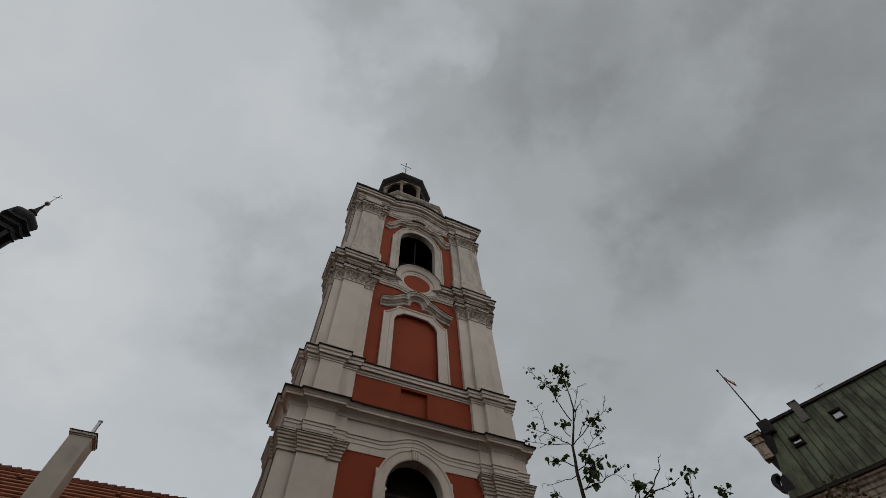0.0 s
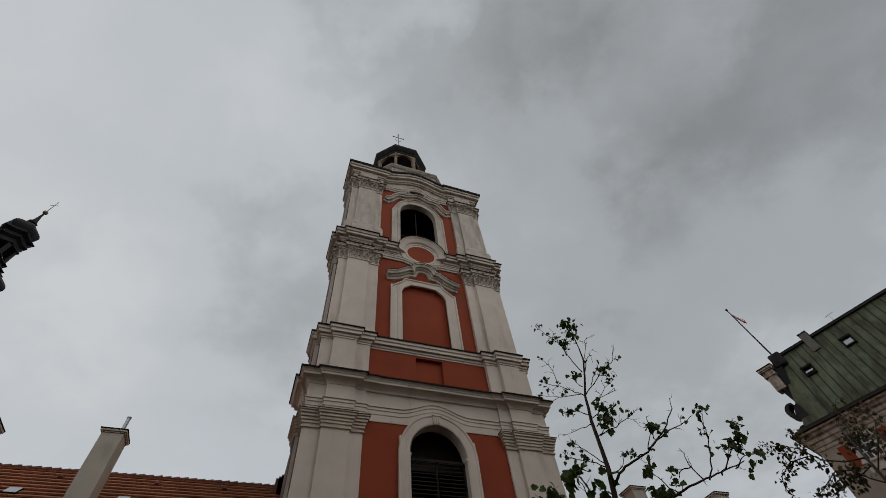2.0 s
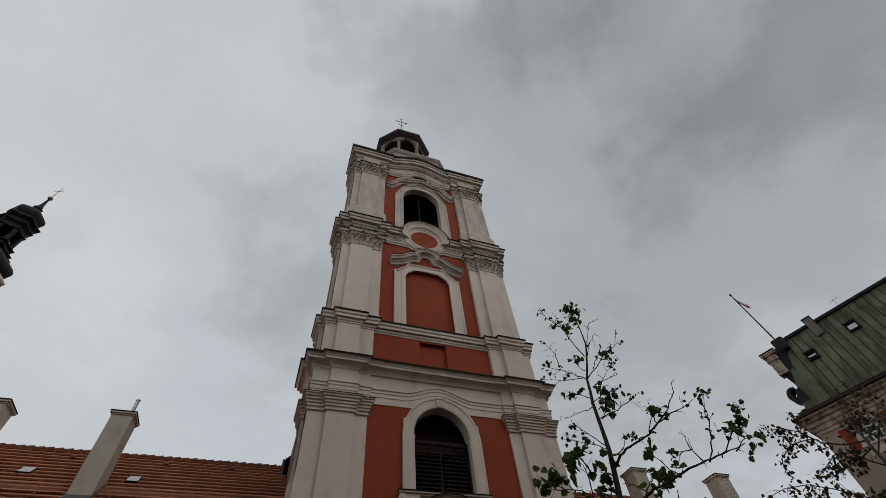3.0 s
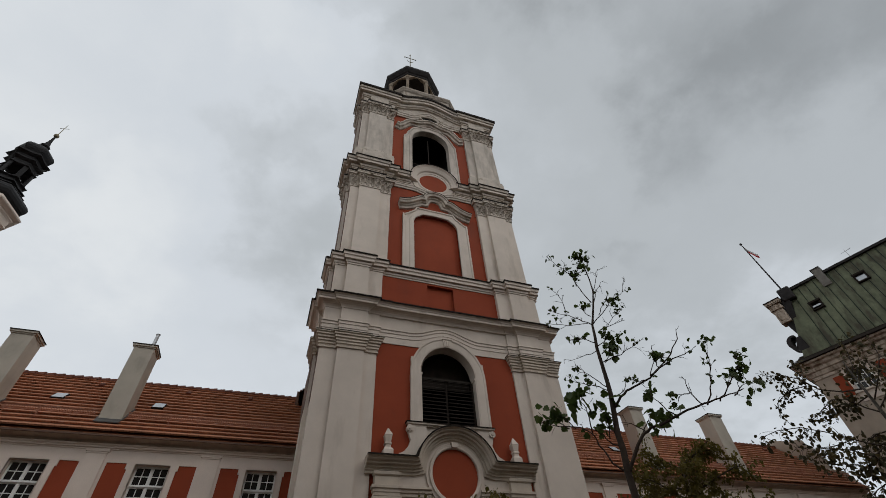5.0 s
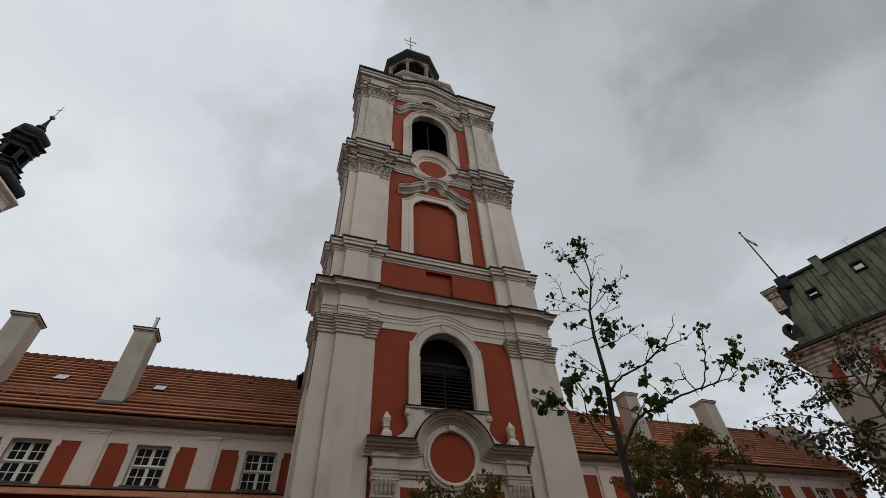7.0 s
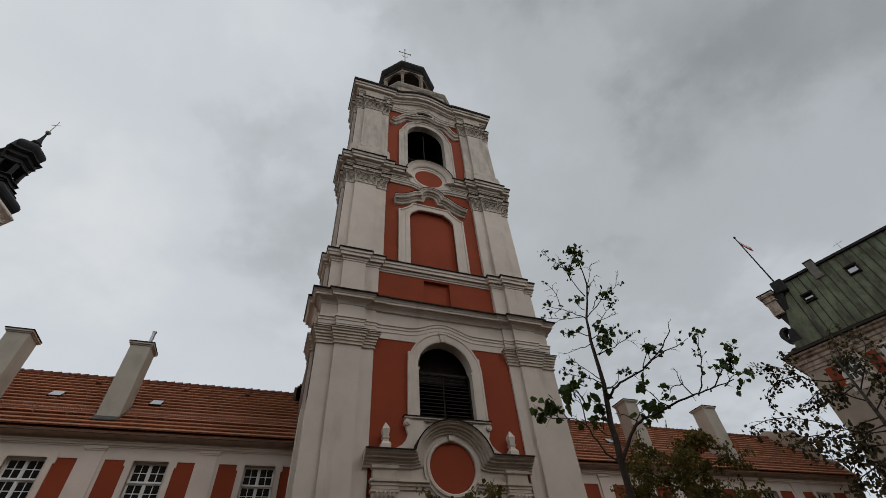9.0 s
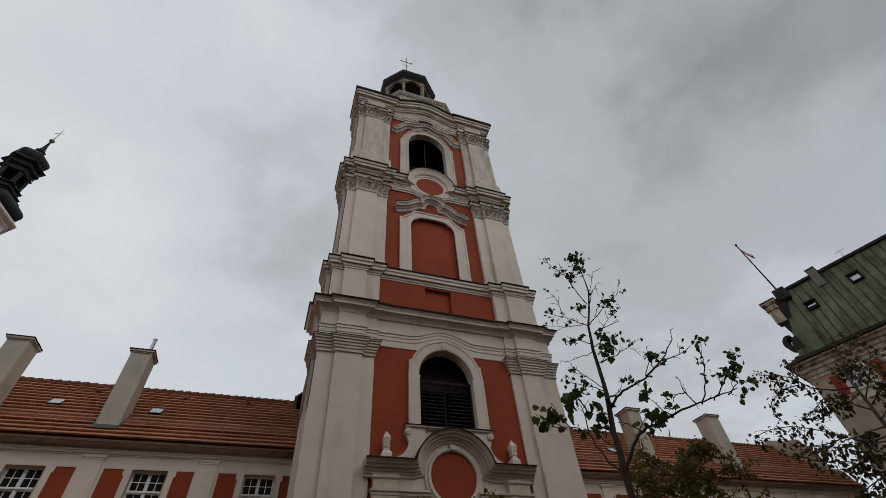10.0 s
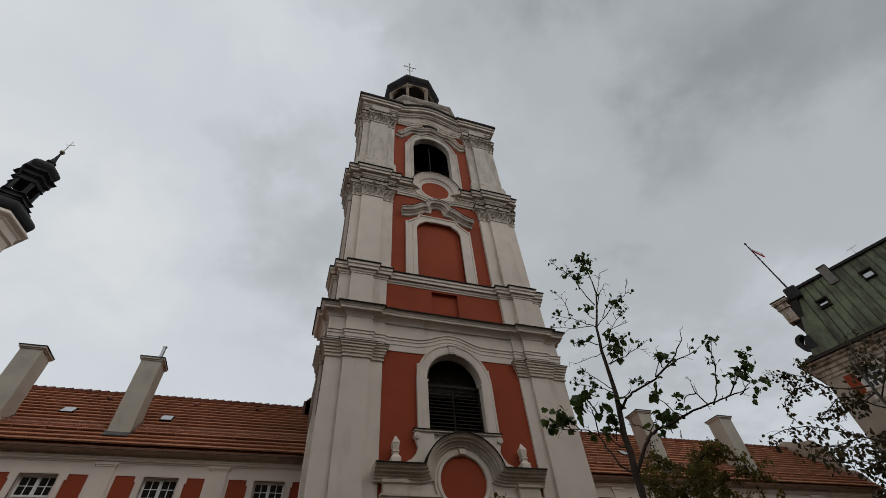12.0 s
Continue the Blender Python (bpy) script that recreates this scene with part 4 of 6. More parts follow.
part("ledge_flashing", bm, M_FLASH, portal)
bm = bm_new()
slab(bm, [(-0.1, 7.02), (0.1, 7.02), (0.12, 7.18), (-0.12, 7.18)], YP - 0.2, YP)
part("keystone", bm, M_STUCCO, portal)
bm = bm_new()
box(bm, -1.2, 1.2, 0.0, 0.06, 0.0, 4.6)
part("gate", bm, M_LOUVRE, portal, "dark wooden gate leaves")

# ---- wings on both sides of the tower ----
WY, EAVE, RIDGE_Y, RIDGE = 3.5, 8.02, 7.0, 11.55
SLOPE = math.atan2(RIDGE - EAVE, RIDGE_Y - (WY - 0.35))


def on_roof(y):
    return EAVE + (y - (WY - 0.35)) * math.tan(SLOPE)


def f_wing_window_surround(bm):
    # wide plain surround with small ears, thicker than the wall
    w, h0, h1 = 0.51, 5.98, 7.2
    slab(bm, [(-0.72, 5.92), (-w, 5.92), (-w, h1), (w, h1), (w, 5.92), (0.72, 5.92), (0.72, 7.04), (0.77, 7.04), (0.77, 7.34), (-0.77, 7.34), (-0.77, 7.04), (-0.72, 7.04)], -0.05, 0.0)
    for s in (-1, 1):
        slab(bm, [(s * w, 5.92), (s * (w + 0.025), 5.92), (s * (w + 0.025), h1), (s * w, h1)], -0.05, 0.28)
    slab(bm, [(-w, h1), (w, h1), (w, h1 + 0.015), (-w, h1 + 0.015)], -0.05, 0.28)


def f_wing_sill(bm):
    box(bm, -0.56, 0.56, -0.09, 0.14, 5.93, 5.975)


def f_casement(bm):
    # one leaf of four lights, lower or upper: frame and glazing bars
    w, h, d = 0.235, 0.285, 0.02
    box(bm, -w, -w + 0.034, -d, d, -h, h), box(bm, w - 0.034, w, -d, d, -h, h)
    box(bm, -w + 0.034, w - 0.034, -d, d, -h, -h + 0.036), box(bm, -w + 0.034, w - 0.034, -d, d, h - 0.034, h)
    box(bm, -0.012, 0.012, -d * 0.7, d * 0.4, -h + 0.036, h - 0.034)
    box(bm, -w + 0.034, -0.012, -d * 0.7, d * 0.4, -0.012, 0.012), box(bm, 0.012, w - 0.034, -d * 0.7, d * 0.4, -0.012, 0.012)


def f_win_frame(bm):
    y0, y1 = 0.16, 0.27
    box(bm, -0.51, -0.48, y0, y1, 5.97, 7.2), box(bm, 0.48, 0.51, y0, y1, 5.97, 7.2)
    box(bm, -0.48, 0.48, y0, y1, 7.175, 7.2), box(bm, -0.48, 0.48, y0, y1, 5.97, 6.0)
    box(bm, -0.03, 0.03, y0 - 0.035, y1, 6.0, 7.175)
    box(bm, -0.48, -0.03, y0 - 0.03, y1, 6.545, 6.62), box(bm, 0.03, 0.48, y0 - 0.03, y1, 6.545, 6.62)
    box(bm, -0.49, 0.49, y0 - 0.06, y0 - 0.03, 6.57, 6.6)


def f_pane(bm):
    box(bm, -0.105, 0.105, 0.002, 0.008, -0.13, 0.13)


def wing_window(parent, x):
    w = shared(MESHES, "wing/window", f_wing_window_surround, M_WING, parent, pose(x, WY, 0))
    ident = Matrix.Identity(4)
    shared(MESHES, "wing/sill", f_wing_sill, M_ZINC, w, ident)
    shared(MESHES, "wing/window_frame", f_win_frame, M_WHITE, w, ident, "white-painted wooden frame")
    for sx in (-1, 1):
        for z in (6.275, 6.89):
            shared(MESHES, "wing/casement", f_casement, M_WHITE, w, pose(sx * 0.255, 0.17, z))
            for dx in (-1, 1):
                for dz in (-1, 1):
                    shared(MESHES, "wing/pane", f_pane, M_PANE, w, pose(sx * 0.255 + dx * 0.108, 0.17, z + dz * 0.134))


def f_wing_pilaster(bm):
    box(bm, -0.28, 0.28, -0.07, 0.0, 5.92, 7.47)
    box(bm, -0.30, 0.30, -0.09, 0.0, 7.47, 7.52)
    box(bm, -0.33, 0.33, -0.11, 0.0, 7.52, 7.6)


def wall_cells(bm, x0, x1, holes, y0, y1, z0, z1, hz0, hz1):
    """A wall from x0 to x1 with window holes of half-width 0.53."""
    box(bm, x0, x1, y0, y1, z0, hz0)
    box(bm, x0, x1, y0, y1, hz1, z1)
    edges = [x0] + [v for h in sorted(holes) for v in (h - 0.53, h + 0.53)] + [x1]
    for i in range(0, len(edges), 2):
        box(bm, edges[i], edges[i + 1], y0, y1, hz0, hz1)


def f_roof_tile(bm):
    """One flat tile with a clipped tail, lying on the slope: x across, y up the slope; its tail stands clear of the course below."""
    w, q = 0.08775, 0.0386
    out = [(-w, 0.018), (-w + q, 0.0), (w - q, 0.0), (w, 0.018)]
    hi = [bm.verts.new((x, y, 0.13)) for x, y in out] + [bm.verts.new((w, 0.42, 0.03)), bm.verts.new((-w, 0.42, 0.03))]
    lo = [bm.verts.new((x, y, 0.075)) for x, y in out] + [bm.verts.new((w, 0.12, 0.05)), bm.verts.new((-w, 0.12, 0.05))]
    bm.faces.new(hi), bm.faces.new(lo[::-1])
    for i in range(3):
        bm.faces.new((hi[i + 1], hi[i], lo[i], lo[i + 1]))
    bm.faces.new((hi[4], hi[3], lo[3], lo[4])), bm.faces.new((hi[0], hi[5], lo[5], lo[0]))


def f_pent_tile(bm):
    v = [(0, -0.02, 5.85), (0.172, -0.02, 5.85), (0.172, -0.42, 5.6), (0, -0.42, 5.6)]
    lo = [bm.verts.new((a, b, c - 0.03)) for a, b, c in v]
    hi = [bm.verts.new(p) for p in v]
    bm.faces.new(lo), bm.faces.new(hi[::-1])
    for k in range(4):
        bm.faces.new((lo[k], lo[(k + 1) % 4], hi[(k + 1) % 4], hi[k]))


def tile_field(x0, x1, single, seed=1):
    """Courses of flat clay tiles with clipped tails on the front slope: the mesh of the far ones, and the poses of those in the stretch single."""
    rnd = random.Random(seed)
    verts, faces, poses = [], [], []
    step, wide = 0.34, 0.176
    length = math.hypot(RIDGE - EAVE, RIDGE_Y - WY + 0.35)
    rows = int(length / step)
    cs, sn = math.cos(SLOPE), math.sin(SLOPE)
    for r in range(rows + 1):
        s0 = r * step - 0.03
        n = int((x1 - x0) / wide)
        for c in range(n):
            xa = x0 + c * wide + (wide / 2 if r % 2 else 0)
            xb = min(xa + wide - 0.0005, x1)
            if xa >= x1 - 0.02:
                continue
            xm = (xa + xb) / 2
            up = rnd.uniform(-0.002, 0.002)
            tail = rnd.uniform(-0.005, 0.005)
            hi, lo = 0.13 + up, 0.075 + up
            s1 = min(s0 + step + 0.09, length)

            if single[0] < xm < single[1]:
                poses.append(pose(xm, (WY - 0.35) + (s0 + tail) * cs, EAVE + (s0 + tail) * sn + up, math.degrees(SLOPE)))
                continue

            def P(x, s, t):
                return (x, (WY - 0.35) + s * cs - t * sn, EAVE + s * sn + t * cs)
            i = len(verts)
            q = (xb - xa) * 0.22
            sm = s0 + 0.12
            for t in (hi, lo):
                verts += [P(xa, s0 + 0.018 + tail, t), P(xa + q, s0 + tail, t), P(xb - q, s0 + tail, t), P(xb, s0 + 0.018 + tail, t)]
                verts += [P(xb, s1, 0.03), P(xa, s1, 0.03)] if t == hi else [P(xb, sm, 0.05), P(xa, sm, 0.05)]
            faces += [tuple(range(i, i + 6)), tuple(range(i + 11, i + 5, -1))]
            faces += [(i + k + 1, i + k, i + k + 6, i + k + 7) for k in range(3)]
            faces += [(i + 4, i + 3, i + 9, i + 10), (i, i + 5, i + 11, i + 6)]
    me = bpy.data.meshes.new("roof_tiles")
    me.from_pydata(verts, [], faces)
    me.materials.append(M_TILE)
    return me, poses


def f_ridge_tile(bm):
    n = 6
    ra, rb = [], []
    for i in range(n + 1):
        a = math.pi * i / n
        ra.append(bm.verts.new((-0.18, 0.11 * math.cos(a), 0.10 * math.sin(a) + 0.02)))
        rb.append(bm.verts.new((0.17, 0.16 * math.cos(a), 0.18 * math.sin(a))))
    for i in range(n):
        bm.faces.new((ra[i], ra[i + 1], rb[i + 1], rb[i]))
    bm.faces.new(rb), bm.faces.new(ra[::-1])


def chimney(parent, x0, x1, y0, y1, top, pipe=False):
    bm = bm_new()
    box(bm, x0, x1, y0, y1, on_roof(y0) - 0.3, top, 0.012)
    c = part("chimney", bm, M_CHIM, parent, "plastered chimney stack")
    bm = bm_new()
    box(bm, x0 - 0.03, x1 + 0.03, y0 - 0.03, y1 + 0.03, top - 0.1, top - 0.05)
    box(bm, x0 - 0.07, x1 + 0.07, y0 - 0.07, y1 + 0.07, top - 0.05, top + 0.02)
    part("chimney_cap", bm, M_CHIM, c, "moulded plaster cap")
    bm = bm_new()
    box(bm, x0 - 0.09, x1 + 0.09, y0 - 0.09, y1 + 0.09, top + 0.02, top + 0.05)
    part("cap_cover", bm, M_FLASH, c, "dark sheet-metal cover")
    bm = bm_new()
    cs, sn = math.cos(SLOPE), math.sin(SLOPE)
    for xa, xb, ya, yb in ((x0 - 0.02, x1 + 0.02, y0 - 0.2, y0 - 0.002), (x1 + 0.002, x1 + 0.05, y0, y1), (x0 - 0.05, x0 - 0.002, y0, y1)):
        lo = [bm.verts.new((x, y, on_roof(y) + 0.17)) for x, y in ((xa, ya), (xb, ya), (xb, yb), (xa, yb))]
        hi = [bm.verts.new((v.co.x, v.co.y, v.co.z + 0.03)) for v in lo]
        bm.faces.new(lo[::-1]), bm.faces.new(hi)
        for i in range(4):
            bm.faces.new((lo[i], lo[(i + 1) % 4], hi[(i + 1) % 4], hi[i]))
    part("flashing", bm, M_ZINC, c)
    if pipe:
        bm = bm_new()
        xc, yc = (x0 + x1) / 2 + 0.12, (y0 + y1) / 2
        tube(bm, [(xc, yc, top), (xc, yc, top + 0.76)], [0.07, 0.07], 12)
        tube(bm, [(xc, yc, top + 0.76), (xc, yc, top + 0.8)], [0.085, 0.085], 12)
        part("flue_pipe", bm, M_STEEL, c, "bare steel flue pipe")


def skylight(parent, x, y, w=0.42, d=0.5):
    m = pose(x, y, on_roof(y) + 0.1, math.degrees(SLOPE))
    bm = bm_new()
    box(bm, -w / 2, w / 2, -d / 2, d / 2, 0.0, 0.06)
    f = part("skylight", bm, M_FLASH, parent, "small roof light")
    f.matrix_local = m
    bm = bm_new()
    box(bm, -w / 2 + 0.02, w / 2 - 0.02, -d / 2 + 0.03, d / 2 - 0.02, 0.06, 0.07)
    part("glass", bm, M_SKYLIGHT, f)


def wing(name, x0, x1, windows, pilasters, chimneys, skylights, label, seed, single, level=0.0):
    root = thing(name, label, "building", pose(0, 0, level))
    bm = bm_new()
    wall_cells(bm, x0, x1, windows, WY, WY + 0.45, 0.0, 7.6, 5.95, 7.22)
    part("front_wall", bm, M_RED, root, "red plaster wall")
    bm = bm_new()
    box(bm, x0, x1, 10.3, 10.7, 0, 7.6), box(bm, x0 if x0 < 0 else x1 - 0.4, x0 + 0.4 if x0 < 0 else x1, WY + 0.45, 10.3, 0, 7.6)
    part("back_wall", bm, M_WING, root)
    bm = bm_new()
    for w in windows:
        # near-black plates behind the windows in place of a shaded room
        box(bm, w - 0.7, w + 0.7, WY + 0.9, WY + 0.95, 5.7, 7.3)
    part("dark_interior", bm, M_DARK, root)
    for w in windows:
        wing_window(root, w)
    for p in pilasters:
        shared(MESHES, "wing/pilaster", f_wing_pilaster, M_WING, root, pose(p, WY, 0))
    # plain band under the eaves and its cornice
    bm = bm_new()
    box(bm, x0, x1, WY - 0.02, WY, 7.22, 7.86)
    for p in pilasters:
        for s in (-1, 1):
            box(bm, p + s * 0.2, p + s * 0.38, WY - 0.02, WY, 5.92, 7.22)
    part("frieze", bm, M_WING, root)
    bm = bm_new()
    moulding(bm, [(x0, WY), (x1, WY)], [(-0.1, 7.60), (0.045, 7.60), (0.05, 7.64), (0.09, 7.65), (0.1, 7.7), (0.13, 7.72), (0.14, 7.76), (-0.1, 7.78)], closed=False)
    part("cornice", bm, M_WING, root, "cream eaves cornice")
    bm = bm_new()
    moulding(bm, [(x0, WY), (x1, WY)], [(-0.1, 7.782), (0.1, 7.782), (0.11, 7.83), (0.17, 7.86), (0.32, 7.9), (0.36, 7.905), (0.36, 7.935), (-0.1, 7.94)], closed=False)
    part("eaves_board", bm, M_EAVES, root, "brown boarded soffit")
    bm = bm_new()
    box(bm, x0, x1, WY - 0.41, WY - 0.365, 7.9, 7.955)
    part("drip_edge", bm, M_GUTTER, root, "brown metal drip edge under the tiles")
    # pent course below the windows
    bm = bm_new()
    box(bm, x0, x1, WY - 0.1, WY, 5.86, 5.915)
    part("string_flashing", bm, M_GUTTER, root)
    n = int((x1 - x0) / 0.18)
    for i in range(n):
        shared(MESHES, "wing/pent_tile", f_pent_tile, M_TILE, root, pose(x0 + i * (x1 - x0) / n, WY, 0))
    # roof body, tiles and ridge
    bm = bm_new()
    ye = WY - 0.35
    poly = [(ye, EAVE - 0.02), (RIDGE_Y, RIDGE - 0.02), (10.85, EAVE - 0.02), (10.85, EAVE - 0.1), (ye, EAVE - 0.1)]
    a = [bm.verts.new((x0, y, z)) for y, z in poly]
    b = [bm.verts.new((x1, y, z)) for y, z in poly]
    bm.faces.new(a), bm.faces.new(b[::-1])
    for i in range(5):
        bm.faces.new((a[i], b[i], b[(i + 1) % 5], a[(i + 1) % 5]))
    roof = part("roof", bm, M_TILE, root, "pitched clay-tile roof")
    rest, poses = tile_field(x0, x1, single, seed)
    for m in poses:
        shared(MESHES, "wing/roof_tile", f_roof_tile, M_TILE, roof, m)
    tiles = new("roof_tiles", rest)
    tiles.parent = roof
    tagged(tiles, "weathered red-brown flat clay tiles", kind="stuff")
    n = int((x1 - x0) / 0.33)
    rnd = random.Random(seed)
    for i in range(n):
        x = x0 + (i + 0.5) * (x1 - x0) / n
        shared(MESHES, "wing/ridge_tile", f_ridge_tile, M_RIDGE, roof, pose(x, RIDGE_Y, RIDGE + 0.03 + rnd.uniform(-0.008, 0.008), 0, rnd.uniform(-2, 2), 0))
    bm = bm_new()
    box(bm, x0, x1, RIDGE_Y - 0.13, RIDGE_Y + 0.13, RIDGE - 0.2, RIDGE + 0.075)
    part("ridge_bed", bm, M_RIDGE, roof, "mortar bed of the ridge")
    # snow guard: a low ladder of rods above the eaves, broken by the chimneys
    sg = WY + 0.28
    zz = on_roof(sg)
    cuts = sorted((c[0] - 0.12, c[1] + 0.12) for c in chimneys)
    ends = [x0] + [v for q in cuts for v in q] + [x1]
    for xa, xb in zip(ends[::2], ends[1::2]):
        bm = bm_new()
        for q in (0.2, 0.36):
            tube(bm, [(xa, sg - 0.10, zz + q), (xb, sg - 0.10, zz + q)], [0.018, 0.018], 4)
        k = int((xb - xa) / 0.075)
        for i in range(k):
            x = xa + (i + 0.5) * (xb - xa) / k
            box(bm, x - 0.014, x + 0.014, sg - 0.106, sg - 0.094, zz + 0.2, zz + 0.36)
        for i in range(int((xb - xa) / 0.95)):
            x = xa + 0.4 + i * 0.95
            box(bm, x - 0.015, x + 0.015, sg - 0.12, sg - 0.08, zz + 0.02, zz + 0.38)
        part("snow_guard", bm, M_GUARD, roof, "red-painted snow guard")
    for k in range(int((x1 - x0) / 3.0)):
        x = x0 + 1.1 + 3.0 * k + rnd.uniform(-0.3, 0.3)
        if any(c[0] - 0.3 < x < c[1] + 0.3 for c in chimneys):
            continue
        shared(MESHES, "wing/vent_tile", lambda bm: (slab(bm, [(-0.09, 0.0), (0.09, 0.0), (0.07, 0.07), (-0.07, 0.07)], -0.09, 0.12)), M_RIDGE, roof, pose(x, 6.35, on_roof(6.35) + 0.14, math.degrees(SLOPE)))
    for c in chimneys:
        chimney(root, *c)
    for s in skylights:
        skylight(root, *s)
    return root


left_wing = wing("palace_wing", -44.0, -4.45, [-5.95 - 3.42 * i for i in range(11)], [-7.68 - 3.42 * i for i in range(11)],
                 [(-11.66, -10.94, 3.67, 4.48, 11.63, True), (-15.64, -14.92, 3.67, 4.48, 11.63), (-23.6, -22.88, 3.67, 4.48, 11.55)],
                 [(-10.3, 5.0), (-13.7, 5.15), (-19.8, 5.1)],
                 "long two-storey wing with red panels and clay-tile roof", 11, (-7.4, -4.45))
right_wing = wing("palace_wing", 4.9, 26.0, [6.65, 10.65, 14.65, 18.62, 22.6], [8.65, 12.67, 16.68, 20.7, 24.75],
                  [(11.45, 12.24, 3.45, 4.3, 11.4), (16.92, 17.79, 3.45, 4.3, 11.52)],
                  [(10.9, 4.9), (16.3, 4.9)],
                  "short wing with red panels, tile roof and scrolled gable", 12, (4.9, 7.4), -0.18)
# scrolled gable at the free end
bm = bm_new()
out = [(3.2, 8.1), (3.45, 8.25), (3.7, 8.5), (3.85, 8.85), (4.05, 9.2), (4.25, 9.35), (4.5, 9.35), (4.6, 9.6), (4.68, 10.2), (4.9, 10.8), (5.2, 11.25), (5.3, 11.5), (5.9, 11.6), (6.2, 11.75), (7.0, 12.1), (7.8, 11.75), (8.7, 11.5), (8.9, 11.2), (9.3, 10.2), (9.5, 9.35), (10.2, 8.8), (10.7, 8.1)]
va = [bm.verts.new((26.0, y, z)) for y, z in out]
vb = [bm.verts.new((26.45, y, z)) for y, z in out]
bm.faces.new(va), bm.faces.new(vb[::-1])
for i in range(len(out)):
    j = (i + 1) % len(out)
    bm.faces.new((va[i], vb[i], vb[j], va[j]))
part("gable", bm, M_AGED, right_wing, "pale scrolled gable wall")
bm = bm_new()
tube(bm, [(25.75, WY - 0.4, 8.0), (25.75, WY - 0.38, 7.7), (25.75, WY - 0.06, 7.3), (25.75, WY - 0.06, 0.3)], [0.05] * 4, 8)
part("downpipe", bm, M_GUTTER, right_wing)
bm = bm_new()
lathe(bm, [(0.07, 11.6), (0.1, 11.75), (0.11, 11.85), (0.07, 11.92), (0.02, 11.98)], 8, 0.5, (20.6, 7.0))
part("ridge_finial", bm, M_FLASH, right_wing)

# ---- copper-roofed building across the square ----
hall = thing("mansard_building", "tall stucco building with green copper mansard roof", "building", pose(23.17, -0.73, 0, 0, 0, -72))
GE, GR, GIN, HX = 13.9, 18.5, 0.95, -1.3
bm = bm_new()
box(bm, HX, 26, 0.0, 0.5, 0, 11.3), box(bm, HX, 26, 0.0, 0.5, 12.4, 12.8)
gw = [0.7 + 2.15 * i for i in range(12)]
ed = [HX] + [v for g in gw for v in (g - 0.5, g + 0.5)] + [26]
for i in range(0, len(ed), 2):
    box(bm, ed[i], ed[i + 1], 0.0, 0.5, 11.3, 12.4)
box(bm, HX, HX + 0.5, 0.5, 11.5, 0, 12.4), box(bm, HX, 26, 11.5, 12, 0, 12.4), box(bm, 25.5, 26, 0.5, 11.5, 0, 12.4)
part("wall", bm, M_AGED, hall, "cream stucco wall")
bm = bm_new()
moulding(bm, [(HX, 12.0), (HX, 0.0), (26, 0.0)], [(-0.1, 12.5), (0.05, 12.5), (0.05, 12.66), (0.1, 12.7), (0.12, 12.9), (0.2, 12.95), (0.22, 13.12), (0.34, 13.2), (0.38, 13.32), (0.5, 13.38), (0.54, 13.5), (-0.1, 13.55)], closed=False)
part("cornice", bm, M_WORN, hall, "deep moulded eaves cornice")
bm = bm_new()
moulding(bm, [(HX, 12.0), (HX, 0.0), (26, 0.0)], [(-0.1, 13.555), (0.56, 13.47), (0.62, 13.52), (0.2, 13.8), (0.02, 13.95), (-0.1, 14.1)], closed=False)
part("eaves_sheet", bm, M_FLASH, hall, "dark sheet-metal eaves")
bm = bm_new()
poly = [(-0.1, GE), (GIN, GR), (11.0, GR), (12.0, GE)]
a = [bm.verts.new((0.28 if z > GE else -1.0, y, z)) for y, z in poly]
b = [bm.verts.new((26, y, z)) for y, z in poly]
bm.faces.new(a), bm.faces.new(b[::-1])
for i in range(4):
    bm.faces.new((a[i], b[i], b[(i + 1) % 4], a[(i + 1) % 4]))
groof = part("roof", bm, M_GREEN, hall, "steep green-patinated copper roof")


def f_seam(bm):
    L = math.hypot(GR - GE, GIN + 0.1)
    box(bm, -0.02, 0.02, -0.045, 0.01, 0.0, L)


lean = math.degrees(math.atan2(GIN + 0.1, GR - GE))
for i in range(58):
    shared(MESHES, "hall/seam", f_seam, M_SEAM, groof, pose(0.5 + 0.44 * i, -0.1, GE, -lean))
bm = bm_new()
box(bm, 0.3, 26.0, GIN - 0.18, GIN + 0.2, GR - 0.1, GR + 0.06)
part("ridge_sheet", bm, M_CAP, groof)
for gx, gz, gap in ((1.2, 16.58, 0.3), (3.85, 16.95, 0.06)):
    k = (gz - GE) / (GR - GE)
    m = pose(gx, -0.1 + k * (GIN + 0.1), gz, -lean)
    bm = bm_new()
    box(bm, -0.32, -0.22, -0.14, 0.02, -0.3, 0.3), box(bm, 0.22, 0.32, -0.14, 0.02, -0.3, 0.3)
    box(bm, -0.22, 0.22, -0.14, 0.02, -0.3, -0.22), box(bm, -0.22, 0.22, -0.14, 0.02, 0.2, 0.3)
    box(bm, -0.34, 0.34, -0.2, -0.14, 0.22, 0.34)
    sk = part("roof_window", bm, M_FLASH, hall, "small dark-framed roof window")
    sk.matrix_local = m
    bm = bm_new()
    box(bm, -0.22, 0.22, -0.08, -0.06, -0.22 + gap * 0.5, 0.2 - gap * 0.5)
    part("glass", bm, M_SKYLIGHT, sk)
    bm = bm_new()
    # near-black plate under the glass, its colour giving the shade of the attic
    box(bm, -0.22, 0.22, -0.03, -0.02, -0.22, 0.2)
    part("dark_opening", bm, M_DARK, sk)
bm = bm_new()
